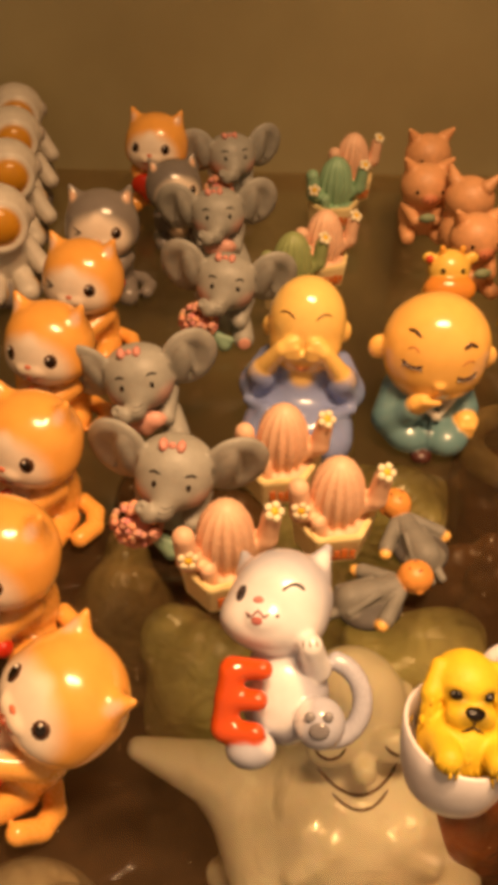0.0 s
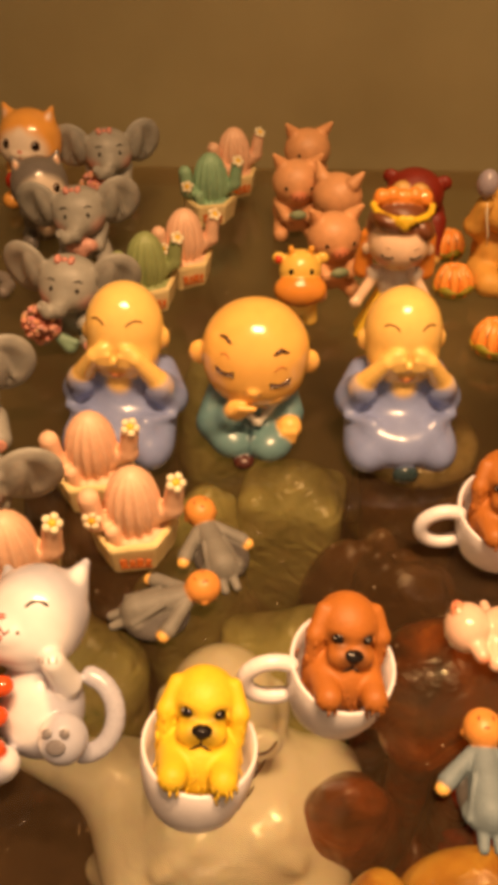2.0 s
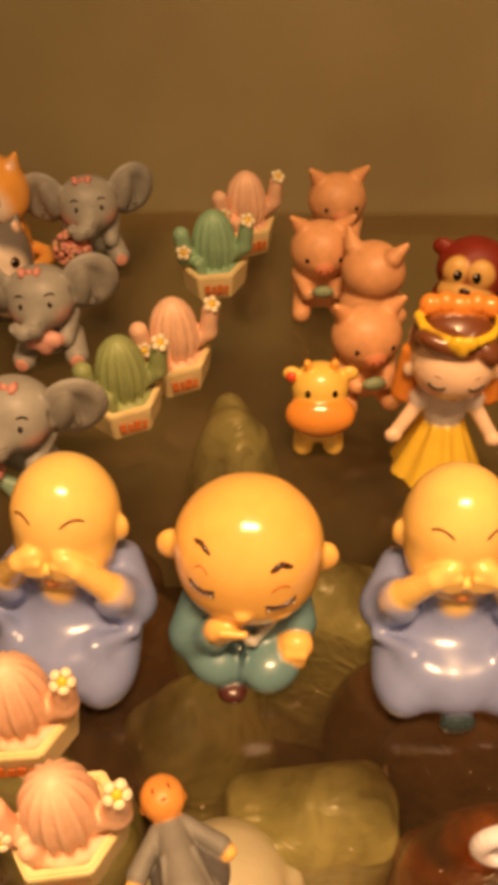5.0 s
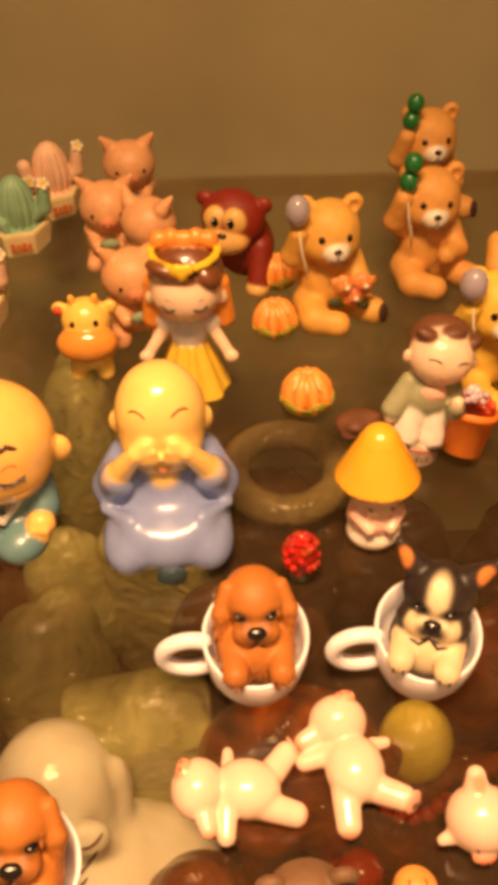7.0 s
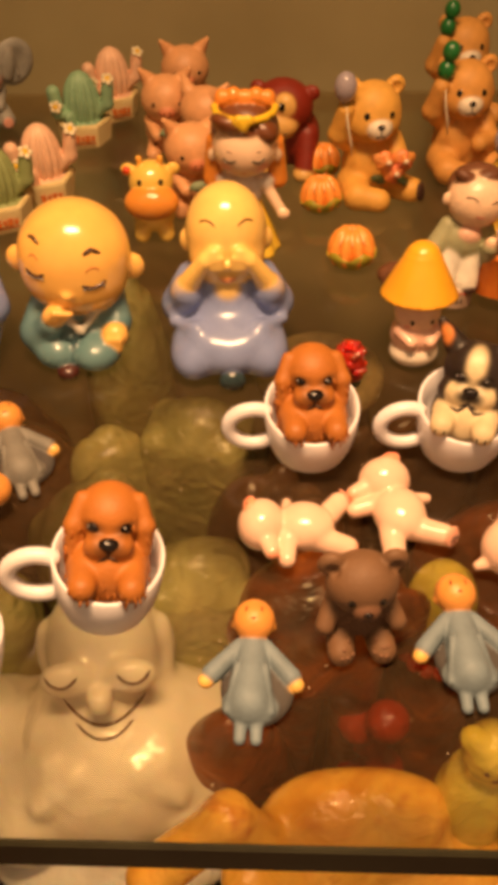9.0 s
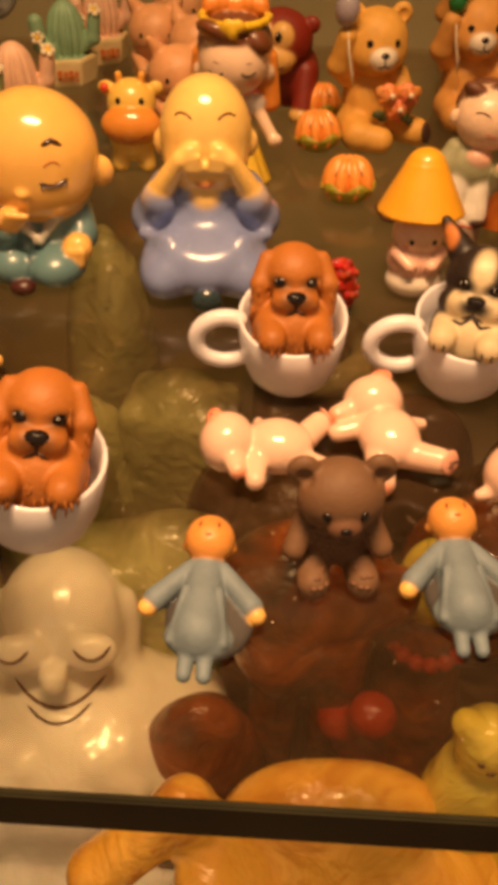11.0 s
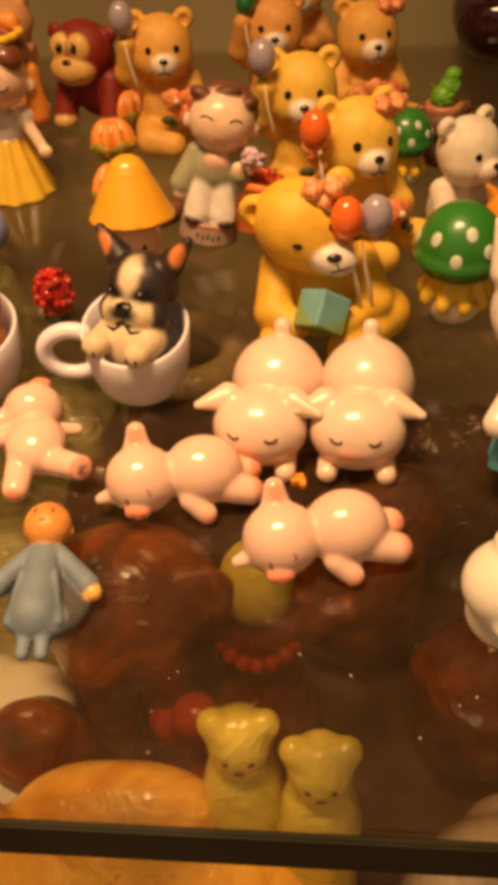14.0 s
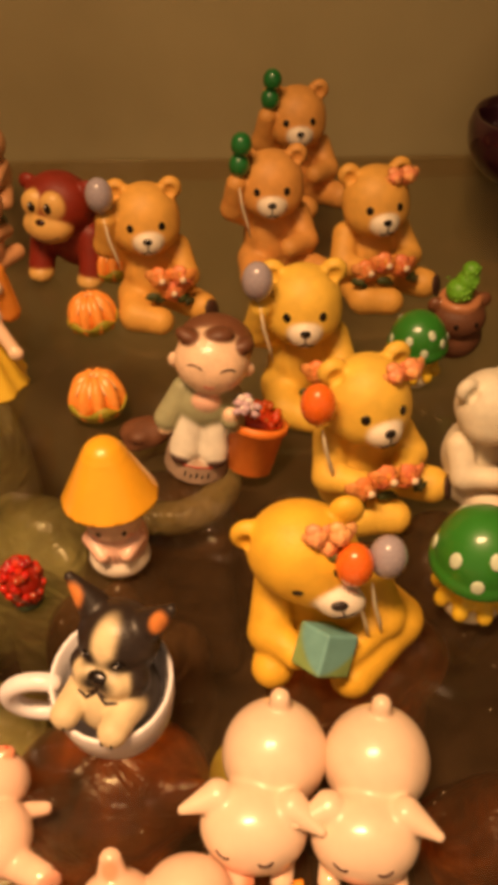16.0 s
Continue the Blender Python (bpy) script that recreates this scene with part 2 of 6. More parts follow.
def glass():
    m, nt, b = material("shelf_glass")
    out = nt.nodes["Material Output"]
    nt.nodes.remove(b)
    tr, gl, df = nt.nodes.new("ShaderNodeBsdfTransparent"), nt.nodes.new("ShaderNodeBsdfGlossy"), nt.nodes.new("ShaderNodeBsdfDiffuse")
    tr.inputs[0].default_value = (0.95, 0.91, 0.83, 1)
    gl.inputs["Roughness"].default_value = 0.04
    df.inputs[0].default_value = (0.48, 0.29, 0.14, 1)
    fr = nt.nodes.new("ShaderNodeFresnel")
    fr.inputs[0].default_value = 1.42
    m1, m2 = nt.nodes.new("ShaderNodeMixShader"), nt.nodes.new("ShaderNodeMixShader")
    n = noise_node(nt, 60.0, 6.0, 0.7)
    r = ramp_node(nt, n.outputs["Fac"], [(0.35, (0.03,) * 3), (0.58, (0.06,) * 3), (0.78, (0.13,) * 3)])
    link(nt, r.outputs[0], m1.inputs[0])
    link(nt, tr.outputs[0], m1.inputs[1])
    link(nt, df.outputs[0], m1.inputs[2])
    link(nt, fr.outputs[0], m2.inputs[0])
    link(nt, m1.outputs[0], m2.inputs[1])
    link(nt, gl.outputs[0], m2.inputs[2])
    link(nt, m2.outputs[0], out.inputs[0])
    return m


def plain(name, c0, c1, rough=0.5, scale=40.0, bump=0.15):
    m, nt, b = material(name)
    n = noise_node(nt, scale, 4.0)
    r = ramp_node(nt, n.outputs["Fac"], [(0.3, c0), (0.7, c1)])
    link(nt, r.outputs[0], b.inputs["Base Color"])
    b.inputs["Roughness"].default_value = rough
    bump_node(nt, b, n.outputs["Fac"], bump, 0.001)
    return m


PLASTER, GLASS = plaster(), glass()
WOOD = plain("dark_cabinet_wood", (0.045, 0.022, 0.010), (0.09, 0.045, 0.02), 0.5)


def box(name, x0, x1, y0, y1, z0, z1, mat, bevel=0.001, skew=0.0):
    bm = bmesh.new()
    bmesh.ops.create_cube(bm, size=1)
    for v in bm.verts:
        v.co = Vector((x0 if v.co.x < 0 else x1, y0 if v.co.y < 0 else y1, z0 if v.co.z < 0 else z1))
        if skew and abs(v.co.y - y0) < 1e-6:
            v.co.y += skew * (v.co.x - 0.1)
    if bevel:
        bmesh.ops.bevel(bm, geom=bm.edges[:], offset=bevel, segments=2, affect="EDGES")
    return new(name, mesh_from(name, bm, mat, False))


XL, XR, YB = -0.26, 0.46, 0.332
tagged(box("wall_back", XL - 0.02, XR + 0.02, YB, YB + 0.02, -0.25, 0.62, PLASTER, 0), "olive brown painted cabinet back panel", "wall", kind="structure")
tagged(box("wall_left", XL - 0.02, XL, -0.02, YB, -0.25, 0.62, PLASTER, 0), "olive brown painted cabinet side panel", "wall", kind="structure")
tagged(box("wall_right", XR, XR + 0.02, -0.02, YB, -0.25, 0.62, PLASTER, 0), "olive brown painted cabinet side panel", "wall", kind="structure")
tagged(box("ceiling", XL - 0.02, XR + 0.02, -0.02, YB + 0.02, 0.62, 0.64, WOOD, 0), "dark wooden cabinet top", "ceiling", kind="structure")
tagged(box("floor", XL - 0.02, XR + 0.02, -0.25, YB + 0.02, -0.22, -0.20, WOOD, 0), "dark wooden cabinet bottom board", "floor", kind="structure")
glass_shelf = tagged(box("glass_shelf", XL, XR, 0.0515, YB - 0.001, -0.0078, 0.0, GLASS, 0.0004, -0.036), "clear glass shelf with a dark polished front edge", "shelf")


def clear_glass():
    m, nt, b = material("shelf_glass_underside")
    tr = nt.nodes.new("ShaderNodeBsdfTransparent")
    tr.inputs[0].default_value = (0.96, 0.97, 0.92, 1)
    link(nt, tr.outputs[0], nt.nodes["Material Output"].inputs[0])
    nt.nodes.remove(b)
    return m


glass_shelf.data.materials.append(clear_glass())
for f in glass_shelf.data.polygons:
    if f.normal.z < -0.5:
        f.material_index = 1


def edge_glass():
    m, nt, b = material("dark_glass_edge")
    n = noise_node(nt, 50.0, 3.0)
    r = ramp_node(nt, n.outputs["Fac"], [(0.3, (0.018, 0.016, 0.008)), (0.7, (0.035, 0.032, 0.016))])
    link(nt, r.outputs[0], b.inputs["Base Color"])
    b.inputs["Roughness"].default_value = 0.2
    return m


edge = box("front_edge", XL, XR, 0.0503, 0.0514, -0.0076, -0.0002, edge_glass(), 0.0003)
for v in edge.data.vertices:
    v.co.y += -0.036 * (v.co.x - 0.1)
edge.parent = glass_shelf
tagged(edge, "dark polished front edge")


# ---- colours of paint ----
def S(r, g, b):
    return tuple(((v / 255) / 12.92 if v < 10 else ((v / 255 + 0.055) / 1.055) ** 2.4) for v in (r, g, b))


SKIN, SKIN_O, PALE = S(252, 210, 120), S(250, 196, 104), S(246, 212, 180)
BLUE, TEAL, INK = S(132, 146, 194), S(98, 134, 140), S(30, 22, 18)
GREY, GREY_D, CORAL = S(170, 164, 160), S(96, 90, 86), S(232, 150, 128)
ORANGE, WHITE, RED = S(246, 176, 84), S(236, 228, 218), S(190, 44, 20)
PINK, CREAM, HONEY = S(246, 208, 186), S(238, 220, 166), S(242, 198, 78)
BROWN, TAN, GREEN = S(98, 62, 44), S(222, 178, 110), S(52, 128, 40)
YELLOW, SAGE, CACTUS = S(244, 202, 50), S(140, 166, 120), S(248, 202, 168)
LILAC, MINT, GOLD = S(166, 156, 168), S(146, 184, 148), S(214, 150, 40)


def both(fn):
    for s in (-1, 1):
        fn(s)


def arc(x0, x1, z, rise, n=5):
    return [(x0 + (x1 - x0) * i / n, z + rise * (1 - (2 * i / n - 1) ** 2)) for i in range(n + 1)]


# ---- little monks ----
def monk_covering_eyes():
    c = Clay()
    c.ball((0, -2, 6.6), (13.6, 13.6, 7.2), BLUE, 2, rough=0.24)
    c.ball((0, 4.0, 13.6), (10.2, 8.6, 10.2), BLUE, 4, rough=0.24)
    both(lambda s: c.ball((s * 8.8, -8, 5.2), (5.6, 7.4, 5.2), BLUE, 2.5, rough=0.16))
    both(lambda s: c.limb((s * 8.5, 6, 16), (s * 12, 1, 12.4), 4.2, 4.4, BLUE, 1.5, 0.16))
    both(lambda s: c.limb((s * 11.8, 1, 13.3), (s * 9.8, -1.5, 17.3), 4.0, 3.9, BLUE, 0.8, 0.16))
    c.ball((0, 5.5, 28.2), (9.7, 9.3, 10.8), SKIN, 0.6, rough=0.13)
    c.ball((0, 2.6, 23.6), (8.8, 7, 6), SKIN, 2, rough=0.13)
    both(lambda s: c.ball((s * 9.4, 5.8, 26), (1.8, 1.6, 2.8), SKIN, 0.6))
    both(lambda s: c.limb((s * 10.2, -1.8, 18.4), (s * 5.2, -4.2, 26.4), 2.7, 1.9, SKIN, 0.5, 0.2))
    both(lambda s: c.ball((s * 10.2, -1.9, 18.6), (3.4, 2.8, 2.3), SKIN, 0.8, (0, s * 25, 0)))
    both(lambda s: c.ball((s * 3.6, -4.0, 27.4), (2.9, 1.5, 2.0), SKIN, 0.6, (0, s * 30, 0)))
    for k in range(3):
        both(lambda s: c.limb((s * (4.2 - k * 0.2), -5.0, 27.0 - k * 1.1), (s * 1.3, -5.1, 27.4 - k * 1.2), 0.75, 0.65, SKIN, 0.3))
    c.ball((0, -4.3, 25.2), (1.1, 1.0, 0.9), SKIN, 0.5)
    c.ball((0, -3.9, 21.8), (2.0, 0.8, 0.9), S(238, 160, 84), 0.5)
    c.ball((0, -1.6, 17.4), (4.0, 2.6, 3.4), SKIN, 0.5)
    both(lambda s: c.limb((s * 4.8, -1.6, 18.5), (0, -4.2, 12.8), 1.3, 1.2, BLUE, 0.6, 0.2))
    for i in range(4):
        a, b = -8 + 4 * i, -4 + 4 * i
        c.limb((a, -11.2 + 0.04 * a * a, 8.0 + 0.05 * a * a), (b, -11.2 + 0.04 * b * b, 8.0 + 0.05 * b * b), 1.1, 1.1, BLUE, 3.4, 0.26)
    both(lambda s: c.limb((s * 13.6, -4, 11.0), (s * 7.5, -8.5, 12.4), 0.8, 0.5, BLUE, 2.2, 0.26))
    both(lambda s: c.ball((s * 11.2, -2.6, 16.2), (1.6, 1.4, 3.0), SKIN, 0.4, (0, s * 35, 0)))
    c.ball((0.4, -15.4, 2.6), (3.3, 1.6, 2.5), S(44, 62, 66), 0.2, rough=0.2)
    both(lambda s: c.stroke(arc(s * 2.6, s * 6.2, 33.4, 0.8), 0.22, S(120, 70, 30)))
    c.stroke([(-1.0, 21.7), (0, 21.4), (1.0, 21.7)], 0.16, S(170, 80, 40))
    return c.mesh("monk_figurine", GLAZED, 0.62)


def monk_hushing():
    c = Clay()
    c.ball((0, 2, 8), (8.4, 7.4, 8.4), TEAL, 2, rough=0.3)
    c.ball((4.6, -6, 4.0), (5.4, 6.6, 4.2), TEAL, 2, (0, 0, -20), rough=0.3)
    c.ball((-5.2, -5, 4.2), (5.4, 6.6, 4.4), TEAL, 2, (0, 0, 20), rough=0.3)
    c.limb((-7, 2, 12.5), (-8.6, -3, 7.0), 4.0, 5.0, TEAL, 1.5)
    c.limb((-8.4, -3.6, 7.2), (-5.0, -6.6, 11.8), 3.8, 3.0, TEAL, 1.2)
    c.limb((7.5, 3, 12.5), (8.8, -1.5, 8.6), 3.4, 3.6, TEAL, 1.5)
    c.ball((8.8, -5.6, 7.6), (3.0, 2.6, 3.0), SKIN_O, 0.5)
    for k in range(3):
        c.limb((7.4 + 1.3 * k, -7.8, 8.0), (7.2 + 1.3 * k, -7.8, 5.2), 0.8, 0.7, SKIN_O, 0.3)
    c.ball((0.5, 3, 24.0), (12.6, 11.8, 12.4), SKIN_O, 0.5, (0, 6, 0), rough=0.13)
    c.ball((0.5, 0.5, 19.4), (10.6, 8.6, 7.2), SKIN_O, 3, (0, 6, 0), rough=0.13)
    c.ball((-12.6, 4, 22.4), (2.6, 1.9, 3.2), SKIN_O, 0.5)
    c.ball((13.2, 4, 20.0), (2.6, 1.9, 3.2), SKIN_O, 0.5)
    c.ball((-3.4, -7.4, 14.6), (3.3, 2.4, 2.6), SKIN_O, 0.5, (0, -25, 0))
    for k in range(4):
        c.limb((-5.0 + 1.2 * k, -9.0, 14.4 + 0.2 * k), (-3.4 + 1.2 * k, -9.6, 16.6 - 0.1 * k), 0.8, 0.7, SKIN_O, 0.3)
    c.ball((0, -9.0, 20.4), (1.3, 1.0, 1.0), SKIN_O, 0.7)
    c.limb((-4, -4.6, 13.5), (1.5, -6.4, 9.5), 1.0, 0.9, S(220, 214, 200), 0.3)
    c.limb((5, -4, 13.5), (1.5, -6.4, 9.5), 0.9, 0.8, S(190, 190, 180), 0.3)
    c.ball((-2.0, -11.4, 1.7), (2.6, 2.2, 1.7), S(70, 30, 22), 0.2)
    c.limb((0, -6.6, 9), (-1, -10.6, 2.5), 0.5, 0.6, S(52, 82, 90), 0.6)
    ink = S(58, 26, 14)
    c.stroke([(-7.6, 31.6), (-6.4, 31.9), (-5.0, 31.1)], 0.42, ink)
    c.stroke([(4.4, 29.4), (6.0, 30.1), (7.8, 29.0)], 0.5, ink)
    for x0, x1, z in ((-8.6, -4.4, 25.2), (3.6, 8.4, 22.8)):
        c.stroke(arc(x0, x1, z, -0.9), 0.42, ink)
        for i in range(5):
            x = x0 + (x1 - x0) * (i + 0.5) / 5
            c.stroke([(x, z - 0.5), (x + (x - (x0 + x1) / 2) * 0.12, z - 1.5)], 0.3, ink)
            c.spot(x, z - 1.0, 0.2, 0.25, WHITE, 0.5)
        c.stroke(arc(x0 + 1, x1 - 1, z + 2.8, 0.9), 0.16, S(200, 110, 50))
    return c.mesh("monk_figurine", GLAZED, 0.62)


def monk_sprawled(robe=S(120, 136, 146)):
    """A little monk lying on his back over a dark round stone, head away from the front."""
    c = Clay()
    c.ball((1.4, -1, 2.0), (7.6, 8.6, 3.0), S(78, 74, 72), 0.3, rough=0.6)
    c.limb((0, 7, 5.6), (0, -5.5, 4.2), 3.0, 4.2, robe, 1.0, 0.55)
    c.ball((0, -6, 3.4), (5.6, 3.6, 2.2), robe, 1.5, rough=0.55)
    both(lambda s: c.limb((s * 2.6, 6.4, 5.8), (s * 8.2, 0.6, 4.0), 1.7, 2.1, robe, 0.5, 0.55))
    both(lambda s: c.ball((s * 9.2, -0.8, 3.6), (1.7, 1.6, 1.6), SKIN_O, 0.3))
    both(lambda s: c.limb((s * 1.5, -8, 2.8), (s * 1.6, -12.2, 1.6), 1.5, 1.2, robe, 0.5, 0.55))
    c.ball((0, 11.4, 8.0), (4.4, 4.6, 4.2), S(226, 154, 74), 0.3, rough=0.35)
    both(lambda s: c.ball((s * 3.9, 11.0, 6.8), (0.9, 1.2, 0.8), S(226, 154, 74), 0.3))
    for k in range(5):
        c.limb((-3 + 1.5 * k, 1, 8.0 - 0.25 * abs(k - 2)), (-4.4 + 2.2 * k, -7.6, 4.9 - 0.3 * abs(k - 2)), 0.5, 0.8, tuple(v * 0.85 for v in robe), 0.35, 0.55)
    up = (0, 0, -1)
    for x, y in ((-1.6, 11.6), (1.6, 11.6)):
        s, n = c.surface([(x, y, 40)], up)
        c.lump(s[0], (0.75, 0.28, 0.2), S(150, 80, 34), n[0])
    s, n = c.surface([(0, 9.4, 40)], up)
    c.lump(s[0], (0.6, 0.25, 0.2), S(176, 84, 44), n[0])
    return c.mesh("sprawled_monk", MATTE, 0.5)


# ---- elephants ----
def elephant(gift):
    c = Clay()
    grey, inner = S(166, 164, 156), S(150, 142, 132)
    c.ball((0, 1, 8.5), (7.6, 7, 8.8), grey, 2, rough=0.45)
    c.ball((0, -1, 19.8), (9.8, 8.6, 8.4), grey, 1.5, rough=0.4)
    c.ball((0, -5.6, 17.4), (7.6, 4.6, 4.6), grey, 2.5, rough=0.4)
    both(lambda s: c.ball((s * 13.6, 1.2, 21.8), (8.0, 2.2, 9.2), grey, 0.9, (8, s * 8, s * 18), rough=0.45))
    both(lambda s: c.cut((s * 14.4, -1.5, 21.6), (6.3, 2.0, 7.5), inner, 0.7, (8, s * 8, s * 18)))
    both(lambda s: c.ball((s * 11.6, -1.0, 21.4), (2.4, 1.5, 6.2), grey, 1.2, (8, s * 8, s * 18), rough=0.45))
    both(lambda s: c.limb((s * 14.6, 0.2, 17.0), (s * 13.8, 0.2, 25.4), 0.5, 0.6, grey, 0.9, 0.45))
    c.limb((0, -8.2, 18.2), (-1.4, -11.0, 15.6), 3.1, 2.5, grey, 1.6, 0.42)
    c.limb((-1.4, -11.0, 15.6), (-4.4, -12.2, 15.2), 2.5, 2.0, grey, 0.8, 0.42)
    c.limb((-4.4, -12.2, 15.2), (-5.8, -12.4, 17.2), 2.0, 1.7, grey, 0.8, 0.42)
    c.cut((-6.2, -13.6, 18.2), (0.9, 1.0, 0.9), inner, 0.3)
    both(lambda s: c.limb((s * 5.4, 0, 5), (s * 7.4, -7.6, 3.4), 3.6, 3.3, grey, 1.0, 0.45))
    both(lambda s: c.limb((s * 6.6, -0.5, 13), (s * 5.4, -7, 9), 2.8, 2.3, grey, 0.9, 0.45))
    both(lambda s: c.paint((s * 6.6, -6.5, 17.0), (3.2, 4, 2.6), S(194, 152, 140), 0.6))
    both(lambda s: c.lump((s * 7.8, -10.6, 3.5), (2.1, 2.1, 0.4), S(230, 166, 146), (s * 0.2, -1, 0.1), 0.5))
    both(lambda s: c.spot(s * 3.9, 21.6, 0.62, 0.85, INK))
    both(lambda s: c.stroke([(s * 2.8, 24.0), (s * 4.2, 24.2), (s * 5.4, 23.5)], 0.3, INK))
    for k in range(3):
        c.stroke(arc(-1.8 - 0.4 * k, 1.2, 18.2 - 1.0 * k, -0.4), 0.16, S(120, 116, 108))
    both(lambda s: c.lump((s * 2.0 - 1, -2.5, 28.0), (2.0, 1.1, 1.3), S(226, 156, 142), (s * 0.6, 0, 1), 0.4))
    c.lump((-1, -2.6, 28.0), (0.9, 0.9, 1.0), S(226, 156, 142), (0, 0, 1), 0.4)
    if gift == "bouquet":
        rnd = random.Random(5)
        for i in range(84):
            a, b = rnd.uniform(0, 6.28), rnd.uniform(-0.5, 1)
            q = math.sqrt(max(0, 1 - b * b))
            c.lump((-7 + 5.4 * q * math.cos(a), -10.4 - 4.0 * b, 9.6 + 5.4 * q * math.sin(a)), (1.05, 1.05, 1.0), S(232 + rnd.randint(-16, 10), 168 + rnd.randint(-22, 14), 144 + rnd.randint(-14, 10)), (q * math.cos(a), -b, q * math.sin(a)), 0.6, (6, 4))
        c.ball((-6.4, -9.8, 9.2), 3.8, S(196, 120, 100), 0.5)
        c.limb((-3.6, -9.6, 6.4), (1.6, -10.2, 2.6), 1.2, 2.6, S(136, 166, 142), 0.4, 0.4)
        c.limb((-2.6, -10.2, 5.8), (3.4, -10.8, 4.4), 0.8, 1.2, S(136, 166, 142), 0.4, 0.4)
    else:
        both(lambda s: c.ball((s * 2.1, -9.4, 10.6), (3.2, 2.2, 2.6), S(238, 180, 162), 1.0, rough=0.3))
        c.ball((0, -9.4, 8.4), (2.4, 2.0, 2.4), S(238, 180, 162), 1.2, rough=0.3)
    return c.mesh("elephant_figurine", MATTE, 0.6)


# ---- cats ----
def cat(fur, prop, wink=False):
    c = Clay()
    face, brown = S(250, 232, 212), S(84, 52, 30)
    c.ball((0, 1, 8.5), (8.2, 7.6, 9), fur, 2, rough=0.2)
    c.ball((0, 0.4, 23.8), (10.8, 9.8, 9.6), fur, 1.0, rough=0.16)
    c.ball((0, -1.6, 20.6), (10.4, 8.2, 6.0), fur, 2.5, rough=0.16)
    both(lambda s: c.limb((s * 6.6, 1.5, 29.8), (s * 8.6, 2, 34.0), 3.0, 0.7, fur, 1.4, 0.2))
    both(lambda s: c.paint((s * 8.0, -0.6, 32.2), (1.3, 1.5, 1.7), S(238, 196, 164), 0.5))
    c.paint((0, -9, 22.0), (9.4, 6.0, 7.4), face, 0.3)
    c.paint((0, -9, 27.2), (2.2, 4.2, 3.0), face, 0.5)
    c.paint((0, -8, 9), (4.6, 4, 6), S(250, 226, 200), 0.3)
    both(lambda s: c.ball((s * 1.5, -9.3, 21.4), (2.1, 1.3, 1.5), face, 0.9, rough=0.16))
    c.ball((0, -9.4, 20.0), (1.5, 1.0, 1.0), face, 0.7, rough=0.16)
    both(lambda s: c.limb((s * 6.6, -2.5, 14), (s * 3.4, -8.2, 11.6), 2.7, 2.3, fur, 0.9, 0.2))
    both(lambda s: c.limb((s * 6, -1, 3.6), (s * 7, -7.2, 3.6), 3.4, 3.2, fur, 1.0, 0.2))
    tail = [(6.5, 5.5, 3.2), (10.6, 4.2, 2.9), (12.8, 0.4, 2.8), (12.2, -4.2, 3.2)]
    for p, q in zip(tail, tail[1:]):
        c.limb(p, q, 2.1, 2.0, fur, 0.3, 0.2)
    if prop == "sausage":
        c.limb((-6.4, -9.6, 8.4), (5.0, -9.6, 9.4), 2.0, 2.0, RED, 0.3, 0.1).top()
        c.limb((-3.0, -10.4, 12.0), (-0.4, -9.8, 15.6), 1.5, 1.2, RED, 0.3, 0.1).top()
    elif prop == "heart":
        both(lambda s: c.ball((s * 3.0, -9.6, 12.0), (4.2, 1.9, 3.8), RED, 0.8, (0, s * 30, 0), rough=0.12).top())
        c.ball((0, -9.6, 9.0), (3.6, 1.8, 4.0), RED, 0.8, rough=0.12).top()
    for s in (-1, 1):
        if wink and s < 0:
            c.stroke([(-7.2, 25.4), (-4.6, 24.6), (-7.0, 23.6)], 0.3, INK)
        else:
            c.spot(s * 5.2, 24.6, 1.55, 1.75, brown)
            c.spot(s * 5.2, 24.6, 1.05, 1.25, INK, 0.45, rough=0.08)
            c.spot(s * 5.2 - 0.5, 25.3, 0.35, 0.4, WHITE, 0.62)
    c.spot(0, 22.8, 0.95, 0.6, S(222, 128, 96))
    c.stroke([(-2.8, 20.6), (-1.5, 19.9), (0, 21.0), (1.5, 19.9), (2.8, 20.6)], 0.22, S(150, 76, 44))
    c.spot(0, 19.6, 0.9, 0.6, S(206, 90, 60), 0.2)
    both(lambda s: [c.stroke([(s * (1.6 + 1.1 * k), 10.8), (s * (1.7 + 1.1 * k), 9.8)], 0.16, S(200, 120, 60)) for k in range(3)])
    return c.mesh("cat_figurine", GLAZED, 0.6)


